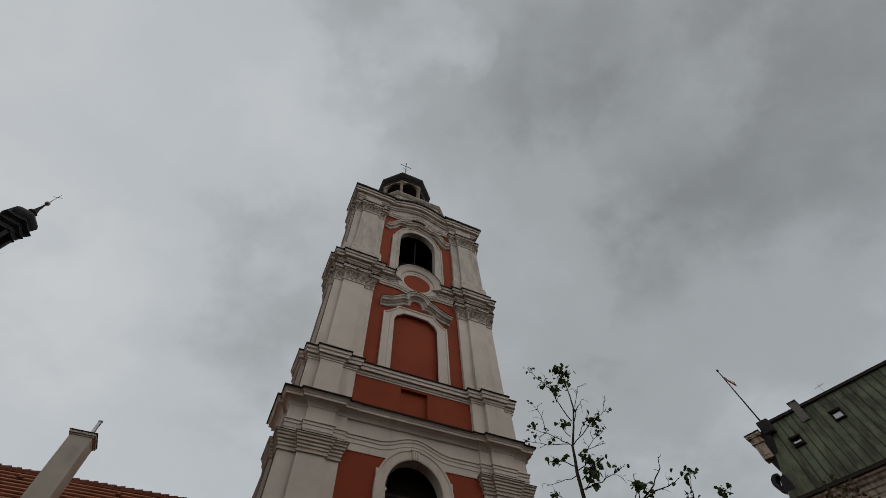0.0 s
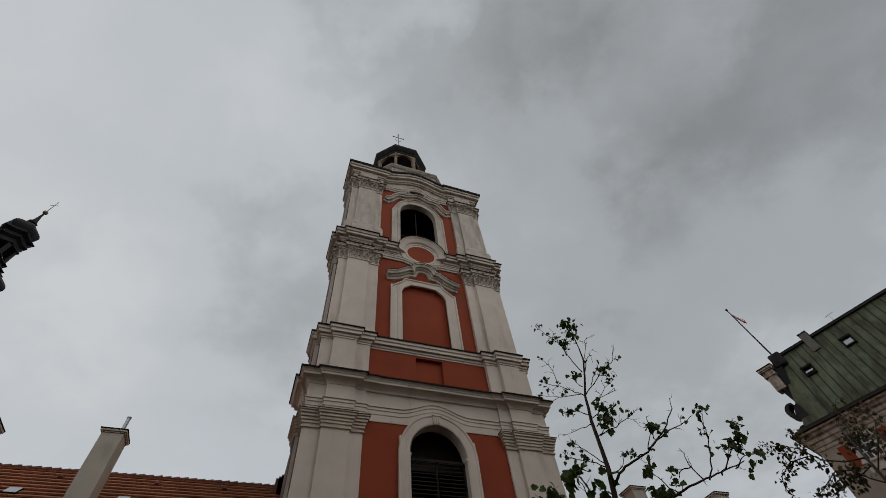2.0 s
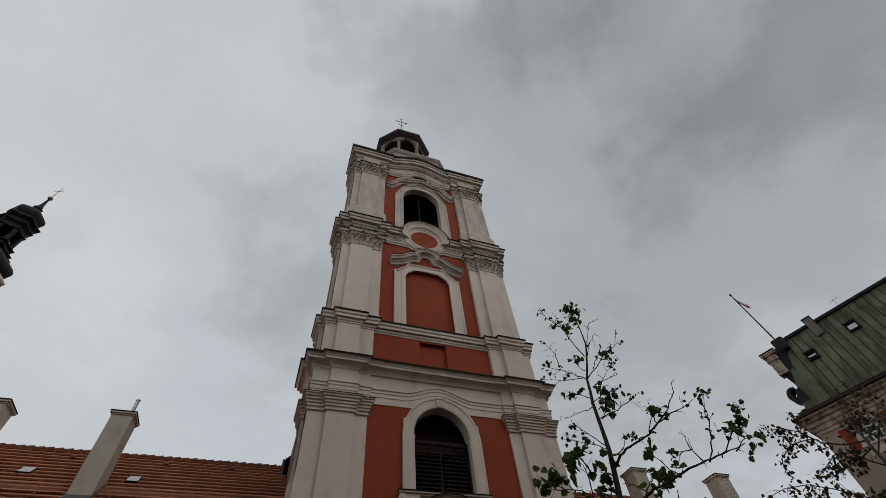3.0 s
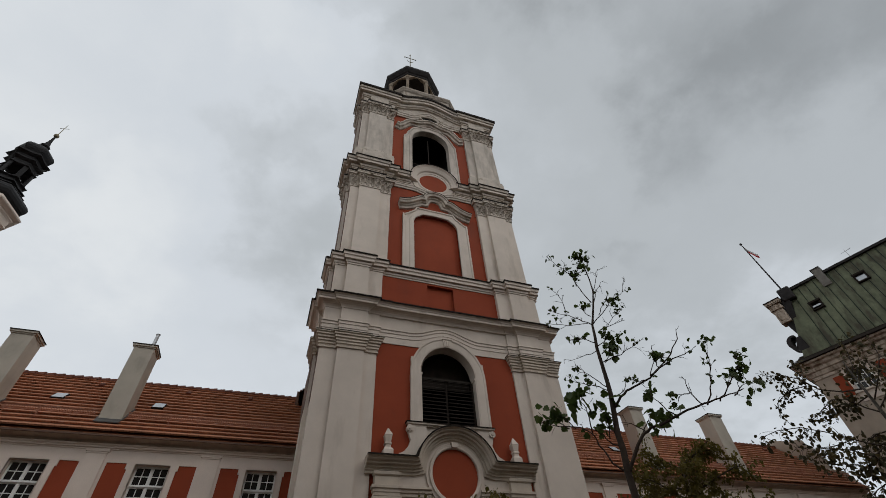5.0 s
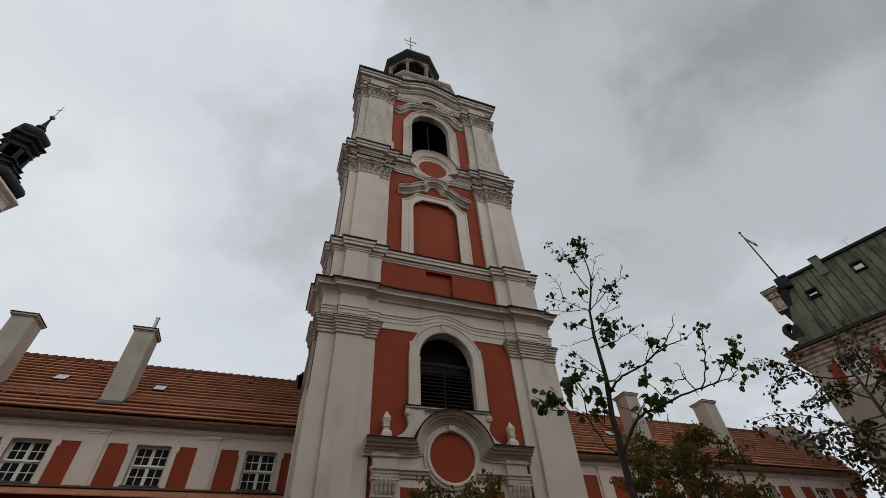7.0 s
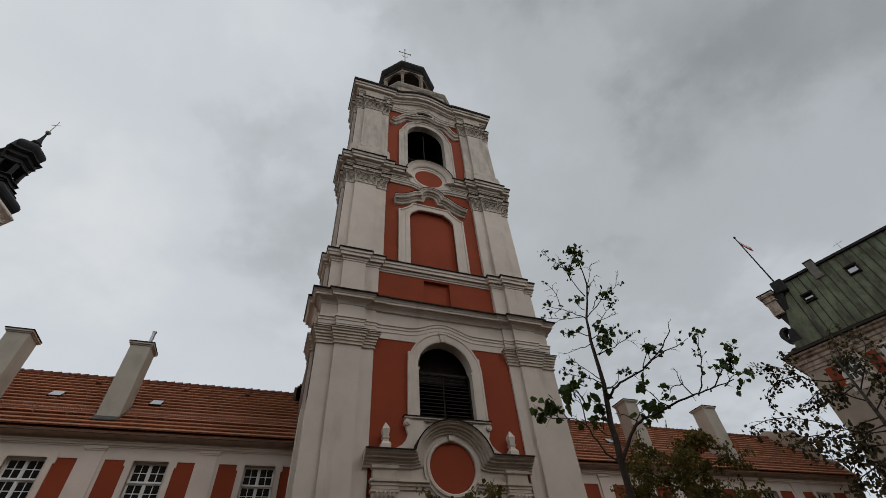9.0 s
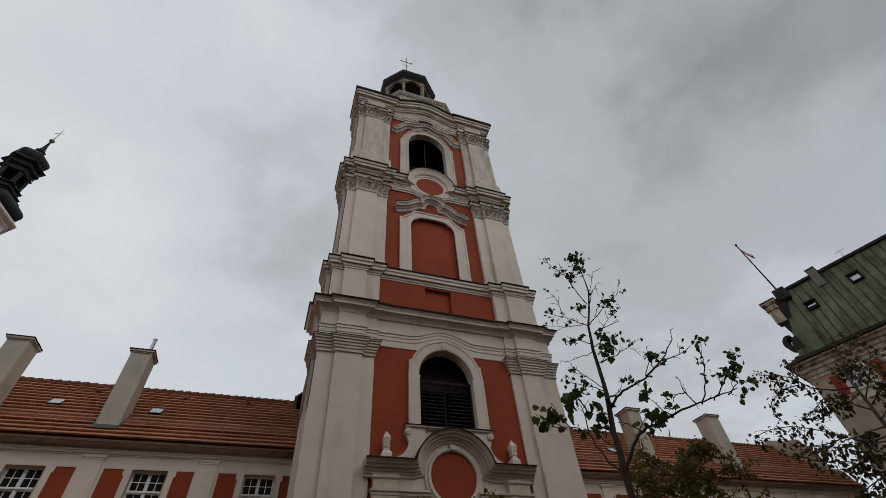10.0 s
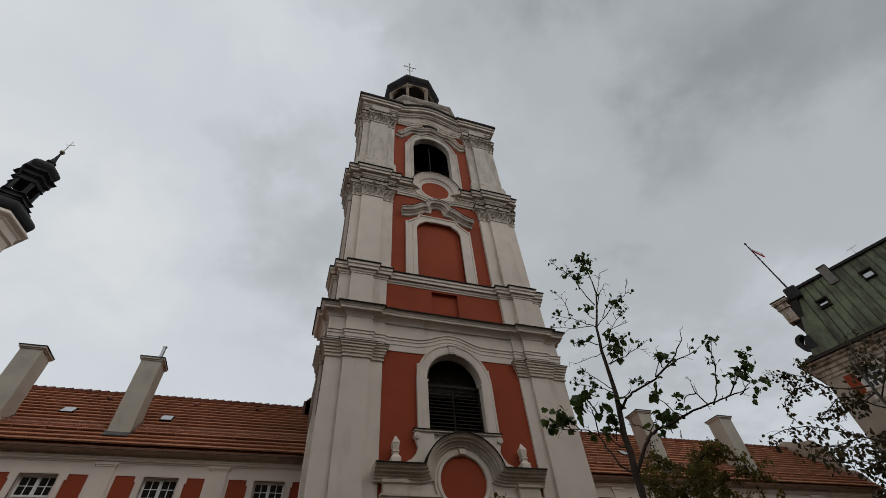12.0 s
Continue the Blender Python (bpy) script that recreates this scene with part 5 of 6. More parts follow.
box(bm, 2.12, 2.58, GIN - 0.32, GIN + 0.4, GR - 1.0, GR + 0.32, 0.02)
ch = part("chimney", bm, M_SMOKED, hall, "sooty grey chimney stack")
bm = bm_new()
box(bm, 2.08, 2.62, GIN - 0.36, GIN + 0.44, GR + 0.32, GR + 0.37)
part("chimney_cap", bm, M_ZINC, ch)
bm = bm_new()
tube(bm, [(4.2, GIN, GR), (4.2, GIN, GR + 0.7)], [0.02, 0.015], 5)
tube(bm, [(3.95, GIN, GR + 0.55), (4.5, GIN, GR + 0.6)], [0.012, 0.012], 4)
part("aerial", bm, M_STEEL, hall)
# end gable of the hall: sheeted edge with a block on top, pedestal and scroll
bm = bm_new()
slab(bm, [(-1.02, 13.9), (-0.7, 13.9), (0.4, 18.45), (0.08, 18.45), (-0.3, 17.8), (-0.38, 16.5), (-0.78, 16.4), (-0.68, 15.9), (-0.6, 15.5), (-0.8, 15.1)], 0.5, 1.15)
box(bm, -0.12, 0.6, 0.4, 1.2, 17.7, 18.6, 0.06)
part("end_gable", bm, M_CAP, hall, "dark sheeted gable edge")
bm = bm_new()
roll = arc(-0.93, 14.95, 0.40, 0.46, 62, 262, 12)
slab(bm, roll + [(-0.88 + 0.5 * (x + 0.93), 14.95 + 0.72 * (z - 14.95)) for x, z in roll[::-1]], 0.0, 0.75)
slab(bm, [(-1.05, 14.5), (-0.62, 13.95), (-0.4, 14.2), (-0.5, 15.2), (-0.75, 15.15)], 0.0, 0.7)
part("gable_scroll", bm, M_CAP, hall, "dark sheeted scroll")
bm = bm_new()
px, py = -0.66, 0.6
box(bm, px - 0.3, px + 0.3, py - 0.33, py + 0.33, 16.4, 17.35)
box(bm, px - 0.18, px + 0.18, py - 0.36, py - 0.33, 16.6, 17.2)
box(bm, px - 0.38, px + 0.38, py - 0.41, py + 0.41, 17.35, 17.45)
box(bm, px - 0.33, px + 0.33, py - 0.36, py + 0.36, 17.45, 17.74)
box(bm, px - 0.43, px + 0.43, py - 0.46, py + 0.46, 17.74, 17.83)
box(bm, px - 0.47, px + 0.47, py - 0.5, py + 0.5, 17.83, 17.95)
part("gable_pedestal", bm, M_WORN, hall, "pale moulded pedestal")
bm = bm_new()
box(bm, px - 0.49, px + 0.49, py - 0.52, py + 0.52, 17.95, 18.02)
part("pedestal_cover", bm, M_FLASH, hall)
for g in gw:
    w = shared(MESHES, "hall/window", lambda bm: (slab(bm, [(-0.64, 11.3), (-0.5, 11.3), (-0.5, 12.4), (0.5, 12.4), (0.5, 11.3), (0.64, 11.3), (0.64, 12.5), (-0.64, 12.5)], -0.06, 0.0), box(bm, -0.7, 0.7, -0.14, 0.0, 11.2, 11.3), box(bm, -0.6, 0.6, -0.05, 0.0, 10.75, 11.2)), M_STUCCO, hall, pose(g, 0, 0))
    shared(MESHES, "hall/window_frame", lambda bm: [box(bm, x - 0.035, x + 0.035, 0.06, 0.14, 11.3, 12.4) for x in (-0.46, 0, 0.46)] + [box(bm, -0.5, 0.5, 0.06, 0.13, z - 0.025, z + 0.025) for z in (11.33, 11.7, 12.05, 12.37)] + [box(bm, x - 0.015, x + 0.015, 0.07, 0.13, 11.3, 12.4) for x in (-0.23, 0.23)], M_WHITE, w, Matrix.Identity(4))
    shared(MESHES, "hall/pane", lambda bm: box(bm, -0.5, 0.5, 0.1, 0.11, 11.3, 12.4), M_PANE, w, Matrix.Identity(4))
    shared(MESHES, "hall/red_panel", lambda bm: box(bm, -0.26, 0.26, -0.012, 0.0, 11.2, 12.35), M_RED, hall, pose(g + 1.075, 0, 0))
shared(MESHES, "hall/red_panel", None, M_RED, hall, pose(gw[0] - 0.91, 0, 0))

flagpole = thing("flagpole", "slender flagpole with a red and white flag", "flagpole", hall.matrix_world @ pose(0.2, 1.0, 0))
bm = bm_new()
tube(bm, [(0, 0, 18.0), (-0.3, -0.1, 23.2)], [0.06, 0.035], 8)
part("pole", bm, M_CAP, flagpole)
bm = bm_new()
lathe(bm, [(0.03, 23.18), (0.08, 23.26), (0.08, 23.34), (0.02, 23.4)], 8, 0.5, (-0.3, -0.1))
part("finial", bm, M_CAP, flagpole)
for nm, mat, q0, q1 in (("flag_white", M_FLAG_W, 0.0, 0.5), ("flag_red", M_FLAG_R, 0.5, 1.0)):
    bm = bm_new()
    g = {}
    for i in range(9):
        for j in range(4):
            u, v = i / 8, q0 + (q1 - q0) * j / 3
            g[i, j] = bm.verts.new((-0.26 + u * 0.4, 0.09 * math.sin(u * 9 + v), 23.0 - v * 0.45 - u * (1.15 + 0.15 * math.sin(u * 5))))
    for i in range(8):
        for j in range(3):
            bm.faces.new((g[i, j], g[i + 1, j], g[i + 1, j + 1], g[i, j + 1]))
    f = part(nm, bm, mat, flagpole)
    f.modifiers.new("thick", "SOLIDIFY").thickness = 0.006

# ---- dark steeple of a church beyond the wing ----
steeple = thing("church_steeple", "six-sided church steeple with dark copper lantern and cross", "steeple", pose(-29.15, 15, 0, 0, 0, -10))
bm = bm_new()
lathe(bm, [(1.72, 0), (1.72, 25.2)], 6, 0.5)
part("shaft", bm, M_RED, steeple, "red plaster shaft")
for i in range(6):
    shared(MESHES, "steeple/corner_strip", lambda bm: box(bm, 1.42, 1.76, -0.26, 0.26, 0, 25.2), M_STUCCO, steeple, Matrix.Rotation(radians(30 + 60 * i), 4, "Z"))
bm = bm_new()
lathe(bm, [(1.7, 25.1), (1.8, 25.15), (1.82, 25.7), (1.86, 25.82), (1.8, 25.86), (1.84, 26.2), (2.04, 26.32), (2.05, 26.4), (1.95, 26.44), (1.98, 26.9), (2.1, 27.02), (2.12, 27.1), (2.44, 27.26), (2.48, 27.34), (2.0, 27.9)], 6, 0.5)
part("cornice", bm, M_STUCCO, steeple, "pale stepped stone cornice")
bm = bm_new()
star_lathe(bm, [(1.85, 27.75, 1.0), (2.1, 27.84, 1.0), (2.24, 28.0, 1.0), (2.33, 28.22, 1.0), (2.32, 28.45, 1.0), (2.16, 28.72, 1.0), (1.9, 28.98, 1.0), (1.6, 29.18, 1.0), (1.55, 29.24, 1.0), (1.66, 29.3, 0.96), (1.5, 29.44, 1.0), (1.28, 29.58, 1.0), (1.28, 29.64, 1.0), (1.5, 29.7, 0.92), (1.26, 29.9, 1.0), (1.1, 30.12, 1.0), (1.1, 30.2, 1.0), (1.34, 30.3, 0.92), (1.14, 30.44, 1.0), (0.8, 30.5, 1.0)], 6)
part("lower_roof", bm, M_BLACKCAP, steeple, "bell-shaped dark copper roof")
for i in range(6):
    shared(MESHES, "steeple/column", lambda bm: (box(bm, 0.88, 1.02, -0.15, 0.15, 30.58, 32.0, 0.03), box(bm, 0.84, 1.06, -0.19, 0.19, 30.4, 30.58)), M_BLACKCAP, steeple, Matrix.Rotation(radians(30 + 60 * i), 4, "Z"))
bm = bm_new()
star_lathe(bm, [(0.6, 31.68, 1.0), (0.9, 31.72, 1.0), (1.17, 31.8, 0.92), (1.17, 31.86, 0.92), (0.97, 32.06, 1.0), (0.98, 32.28, 1.0), (1.3, 32.48, 0.92), (1.3, 32.54, 0.92), (1.06, 32.7, 1.0), (1.08, 32.9, 1.0), (1.46, 33.08, 0.92), (1.46, 33.14, 0.92), (1.16, 33.32, 1.0), (1.1, 33.5, 1.0), (1.22, 33.72, 1.0), (1.28, 33.92, 1.0), (1.26, 34.1, 1.0), (1.12, 34.34, 1.0), (0.86, 34.62, 1.0), (0.5, 34.86, 1.0), (0.32, 34.96, 1.0), (0.28, 35.1, 1.0), (0.4, 35.24, 1.0), (0.4, 35.32, 1.0), (0.26, 35.5, 1.0), (0.16, 35.9, 1.0), (0.1, 36.4, 1.0), (0.07, 36.9, 1.0)], 6)
part("upper_cap", bm, M_BLACKCAP, steeple, "swelling dark copper cap with toothed eaves")
bm = bm_new()
bmesh.ops.create_uvsphere(bm, u_segments=12, v_segments=8, radius=0.2, matrix=Matrix.Translation((0, 0, 37.05)))
part("ball", bm, M_GOLD, steeple)
bm = bm_new()
tube(bm, [(0, 0, 37.1), (0, 0, 38.9)], [0.035, 0.02], 6)
tube(bm, [(-0.37, 0.0, 38.3), (0.37, 0.0, 38.3)], [0.022, 0.022], 6)
part("cross", bm, M_GOLD, steeple)


# ---- trees on the square ----
def f_plane_leaf(bm):
    """A five-lobed leaf with a short stalk, folded a little along its midrib."""
    half = [(0.0, 0.0), (0.05, -0.10), (0.20, -0.15), (0.36, -0.10), (0.38, 0.04), (0.52, 0.16), (0.55, 0.34), (0.44, 0.38), (0.36, 0.48), (0.34, 0.64), (0.18, 0.76), (0.0, 0.95)]
    for s in (-1, 1):
        v = [bm.verts.new((s * x, y + 0.1, 0.22 * x - 0.12 * y * y)) for x, y in half]
        mid = bm.verts.new((0, 0.4, -0.02))
        for a, b in zip(v, v[1:]):
            bm.faces.new((mid, a, b) if s > 0 else (mid, b, a))
    tube(bm, [(0, 0.12, 0), (0, -0.25, 0.05)], [0.012, 0.01], 3)


def spread(rnd, d, angle):
    """The direction d bent by about angle degrees to a random side."""
    side = d.cross(Vector((rnd.gauss(0, 1), rnd.gauss(0, 1), rnd.gauss(0, 1)))).normalized()
    return (d + side * math.tan(radians(angle))).normalized()


def grow(rnd, start, d, length, droop=0.0, wig=0.12, n=7):
    pts, p, d = [Vector(start)], Vector(start), Vector(d).normalized()
    for _ in range(n):
        d = (d + Vector((rnd.gauss(0, wig), rnd.gauss(0, wig), rnd.gauss(0, wig) - droop))).normalized()
        p = p + d * (length / n)
        pts.append(p.copy())
    return pts


def along(pts, f):
    k = f * (len(pts) - 1)
    i = min(int(k), len(pts) - 2)
    return pts[i].lerp(pts[i + 1], k - i), (pts[i + 1] - pts[i]).normalized()


def leaf_pose(rnd, p, size, down=0.5):
    q = Euler((rnd.uniform(-1.2, 0.6) - down, rnd.uniform(-0.9, 0.9), rnd.uniform(0, 6.28)))
    return Matrix.LocRotScale(p, q, Vector((size, size, size)))


def young_plane():
    rnd = random.Random(5)
    base = Vector((-1.52, -9.52, 0))
    R = Vector((0.735, -0.678, 0))  # across the tree, as its limbs are spread
    F = Vector((0.678, 0.735, 0))
    tree = thing("plane_tree", "young plane tree with sparse green leaves and bare twigs", "tree", Matrix.Translation(base))
    trunk_pts = [R * x + Vector((0, 0, z)) for x, z in ((0, 0), (-0.04, 1.6), (-0.03, 2.6), (-0.01, 3.24), (0.02, 3.49), (0.02, 3.7), (0.06, 3.95), (0.1, 4.21), (0.11, 4.37), (0.12, 4.63), (0.13, 4.91), (0.16, 5.1), (0.18, 5.29), (0.28, 5.58), (0.37, 5.89), (0.38, 6.13), (0.38, 6.38), (0.39, 6.72))]
    bm = bm_new()
    tube(bm, trunk_pts, [0.05 - 0.046 * i / 17 for i in range(18)], 8)
    part("trunk", bm, M_TWIG, tree, smooth=True)
    # limbs: thickness, twigs per metre, leafiness, leaf size, depth of the tip; then bends (across, up)
    great_limbs = [(0.021, 1.5, 0.15, 0.085, -0.1, ((-0.02, 3.19), (0.17, 3.46), (0.3, 3.6), (0.42, 3.65), (0.57, 3.69), (0.8, 3.74), (1.05, 3.8), (1.22, 3.8), (1.39, 3.83), (1.57, 3.86))),
                   (0.016, 1.5, 0.2, 0.075, 0.1, ((0.08, 4), (0.22, 4.14), (0.36, 4.22), (0.57, 4.28), (0.8, 4.41), (1.03, 4.59), (1.19, 4.78), (1.24, 4.94))),
                   (0.009, 1.5, 0.2, 0.075, 0.1, ((0.66, 4.32), (0.89, 4.44), (1.07, 4.51), (1.23, 4.55), (1.37, 4.62))),
                   (0.011, 2, 0.4, 0.1, -0.1, ((-0.03, 3.27), (-0.14, 3.36), (-0.23, 3.58), (-0.29, 3.74), (-0.41, 3.84), (-0.65, 3.9), (-0.85, 3.98))),
                   (0.008, 2, 0.4, 0.1, -0.05, ((0.01, 3.53), (-0.11, 3.62), (-0.17, 3.73), (-0.33, 3.83)))]
    low_branches = [(0.007, 9, 0.9, 0.125, -0.05, ((-0.55, 3.87), (-0.67, 3.98), (-0.82, 4.04))),
                    (0.006, 7, 0.9, 0.1, -0.05, ((-0.47, 3.86), (-0.57, 4.01), (-0.64, 4.1))),
                    (0.007, 4, 0.95, 0.2, -0.1, ((-0.28, 3.73), (-0.26, 3.95), (-0.28, 4.11), (-0.31, 4.19))),
                    (0.007, 4, 0.9, 0.15, 0, ((-0.09, 3.65), (-0.04, 3.86), (-0.03, 3.97))),
                    (0.006, 7, 0.8, 0.1, 0.05, ((-0.01, 3.71), (-0.06, 3.78), (-0.13, 3.83))),
                    (0.006, 6, 0.9, 0.15, 0.05, ((0.3, 3.62), (0.39, 3.74), (0.48, 3.79), (0.62, 3.8))),
                    (0.006, 1.5, 0.2, 0.07, 0.1, ((0.35, 3.64), (0.23, 3.78), (0.11, 3.85))),
                    (0.006, 3, 0.9, 0.15, 0.05, ((0.76, 3.75), (0.66, 3.89), (0.6, 4.03), (0.59, 4.16)))]
    middle_branches = [(0.008, 4, 0.75, 0.085, -0.1, ((1.14, 3.8), (1.25, 3.97), (1.35, 4.21), (1.41, 4.38), (1.4, 4.58))),
                       (0.007, 2, 0.4, 0.08, 0, ((1.09, 3.81), (1.02, 4.02), (1.04, 4.17))),
                       (0.006, 2, 0.8, 0.085, 0, ((1.02, 3.99), (0.92, 3.98), (0.86, 3.94))),
                       (0.008, 7, 0.9, 0.11, -0.1, ((1.29, 3.81), (1.41, 3.92), (1.54, 4.05), (1.66, 4.14))),
                       (0.006, 5, 0.9, 0.11, -0.05, ((1.46, 3.84), (1.57, 3.91), (1.64, 3.93))),
                       (0.005, 1, 0.9, 0.06, 0, ((1.63, 4.13), (1.7, 4.22), (1.72, 4.32))),
                       (0.006, 9, 0.9, 0.085, 0.05, ((0.8, 4.41), (0.8, 4.51), (0.93, 4.57))),
                       (0.005, 4, 0.9, 0.08, 0.05, ((0.57, 4.28), (0.48, 4.3), (0.44, 4.38))),
                       (0.005, 1, 0, 0.06, 0.1, ((0.66, 4.32), (0.78, 4.52), (0.83, 4.75)))]
    upper_branches = [(0.006, 5, 0.6, 0.075, -0.05, ((0.11, 4.21), (-0.02, 4.33), (-0.15, 4.4), (-0.35, 4.49))),
                      (0.005, 4, 0.5, 0.07, 0.1, ((0.09, 4.3), (-0.04, 4.49), (-0.17, 4.65), (-0.23, 4.74))),
                      (0.005, 1.5, 0, 0.06, 0.1, ((0.13, 4.86), (-0.04, 4.87), (-0.32, 4.87))),
                      (0.006, 7, 0.8, 0.08, 0, ((0.14, 4.99), (-0.02, 5.1), (-0.13, 5.13))),
                      (0.006, 9, 0.95, 0.11, -0.05, ((0.12, 4.63), (0.25, 4.73), (0.33, 4.89))),
                      (0.006, 8, 0.9, 0.08, 0, ((0.13, 4.91), (0.27, 4.99), (0.32, 5.04))),
                      (0.006, 3, 0.5, 0.07, 0.1, ((0.17, 4.66), (0.42, 4.74), (0.61, 4.82), (0.7, 4.89))),
                      (0.005, 3, 0.5, 0.07, 0.1, ((0.17, 4.8), (0.36, 4.95), (0.51, 5.07))),
                      (0.005, 2, 0, 0.06, 0.1, ((0.14, 4.16), (0.28, 4.23), (0.36, 4.43)))]
    side_branches = [(0.007, 4, 0.6, 0.065, 0.1, ((0.18, 5.29), (0.08, 5.41), (-0.13, 5.62), (-0.38, 5.81))),
                     (0.005, 4, 0.4, 0.06, 0.1, ((-0.14, 5.63), (-0.14, 5.92), (-0.24, 6.2))),
                     (0.005, 3, 0.5, 0.07, 0.05, ((0.13, 5.34), (-0.17, 5.42), (-0.44, 5.56))),
                     (0.005, 7, 0.9, 0.08, 0, ((0.2, 5.45), (0.13, 5.57), (0.11, 5.67))),
                     (0.006, 3, 0.3, 0.07, 0.05, ((0.2, 5.31), (0.47, 5.53), (0.62, 5.67), (0.77, 5.74), (0.87, 5.95))),
                     (0.005, 9, 0.9, 0.085, 0, ((0.32, 5.43), (0.44, 5.6), (0.53, 5.66))),
                     (0.005, 7, 0.8, 0.07, 0, ((0.49, 5.54), (0.57, 5.52), (0.58, 5.43))),
                     (0.004, 3, 0, 0.06, 0, ((0.25, 5.17), (0.48, 5.22), (0.64, 5.23))),
                     (0.004, 3, 0.1, 0.06, 0, ((0.22, 4.88), (0.41, 5.26), (0.67, 5.41)))]
    crown_branches = [(0.006, 3, 0.3, 0.065, 0.05, ((0.32, 5.68), (0.44, 5.92), (0.58, 6.06))),
                      (0.004, 3, 0, 0.06, 0.05, ((0.37, 5.89), (0.49, 6.14), (0.57, 6.32))),
                      (0.007, 4, 0.6, 0.065, 0.05, ((0.28, 5.69), (0.18, 6.03), (0.11, 6.37), (-0.04, 6.65), (-0.17, 6.94))),
                      (0.006, 8, 0.95, 0.085, -0.05, ((0.15, 6.07), (0.17, 6.24), (0.29, 6.4))),
                      (0.006, 8, 0.95, 0.085, 0, ((0.38, 6.25), (0.35, 6.46), (0.31, 6.66))),
                      (0.005, 8, 0.9, 0.08, 0, ((0.12, 6.29), (0.09, 6.38), (0.02, 6.44))),
                      (0.005, 7, 0.9, 0.075, 0.05, ((0.37, 6.36), (0.45, 6.48), (0.45, 6.61)))]
    limbs = great_limbs + low_branches + middle_branches + upper_branches + side_branches + crown_branches
    twig_bm = bm_new()
    spots = []
    for thick, dens, leafiness, size, deep, bends in limbs:
        ctl = [R * x + Vector((0, 0, z)) + F * deep * (i / (len(bends) - 1)) for i, (x, z) in enumerate(bends)]
        pts = []
        for i in range(len(ctl) - 1):
            p0, p1, p2, p3 = ctl[max(i - 1, 0)], ctl[i], ctl[i + 1], ctl[min(i + 2, len(ctl) - 1)]
            for u in (0.0, 0.33, 0.67):
                p = 0.5 * (2 * p1 + (p2 - p0) * u + (2 * p0 - 5 * p1 + 4 * p2 - p3) * u * u + (3 * p1 - p0 - 3 * p2 + p3) * u ** 3)
                if pts:
                    p = p + Vector((rnd.gauss(0, 0.007), rnd.gauss(0, 0.007), rnd.gauss(0, 0.007)))
                pts.append(p)
        pts.append(ctl[-1])
        n = len(pts) - 1
        bm = bm_new()
        tube(bm, pts, [thick * (1 - 0.85 * i / n) + 0.002 for i in range(n + 1)], 6)
        part("limb", bm, M_TWIG, tree, smooth=True)
        length = sum((q - p).length for p, q in zip(pts, pts[1:]))
        m = max(2, int(length * dens * 2.3))
        for k in range(m):
            f = 0.3 + 0.7 * (k + rnd.random()) / m
            p, d = along(pts, min(f, 0.999))
            d2 = spread(rnd, d, rnd.uniform(25, 65))
            d2.z += 0.3
            tl = rnd.uniform(0.05, 0.16)
            t = grow(rnd, p, d2, tl, 0.0, 0.16, 5)
            tube(twig_bm, t, [0.005, 0.0042, 0.0035, 0.003, 0.0025, 0.002], 4)
            if rnd.random() < leafiness * (0.45 + 0.5 * f):
                spots.append((t[-1], size, 1))
            for _ in range(rnd.choice((1, 1, 2))):
                q, dd = along(t, rnd.uniform(0.3, 0.8))
                t2 = grow(rnd, q, spread(rnd, dd, rnd.uniform(30, 55)), tl * rnd.uniform(0.4, 1.0), 0.0, 0.18, 4)
                tube(twig_bm, t2, [0.0035, 0.003, 0.0026, 0.0022, 0.002], 4)
                if rnd.random() < leafiness * 0.55:
                    spots.append((t2[-1], size, 0))
        if leafiness > 0.4:
            spots.append((pts[-1], size, 2))
    spots += [(trunk_pts[-1], 0.09, 2), (trunk_pts[-2], 0.09, 1)]
    part("twig_growth", twig_bm, M_TWIG, tree, "thin bare twigs")["kind"] = "stuff"
    # the nearer, larger leaves are single pieces, the rest one mesh
    poses = []
    for p, reach, kind in spots:
        for _ in range(rnd.choice(((1, 2, 2), (2, 3, 4), (4, 5, 6))[kind])):
            size = reach * rnd.uniform(0.5, 0.95)
            o = Vector((rnd.gauss(0, 0.42), rnd.gauss(0, 0.42), rnd.gauss(0.0, 0.38))) * reach
            poses.append((size, leaf_pose(rnd, p + o, size)))
    poses.sort(key=lambda q: -q[0])
    for _, m in poses[:290]:
        shared(MESHES, "tree/leaf", f_plane_leaf, M_LEAF, tree, m)
    bm = bm_new()
    for _, m in poses[290:]:
        one = bm_new()
        f_plane_leaf(one)
        one.transform(m)
        me = bpy.data.meshes.new("one_leaf")
        one.to_mesh(me)
        one.free()
        bm.from_mesh(me)
        bpy.data.meshes.remove(me)
    tagged(part("foliage", bm, M_LEAF, tree), "small green leaves", kind="stuff")
    return tree


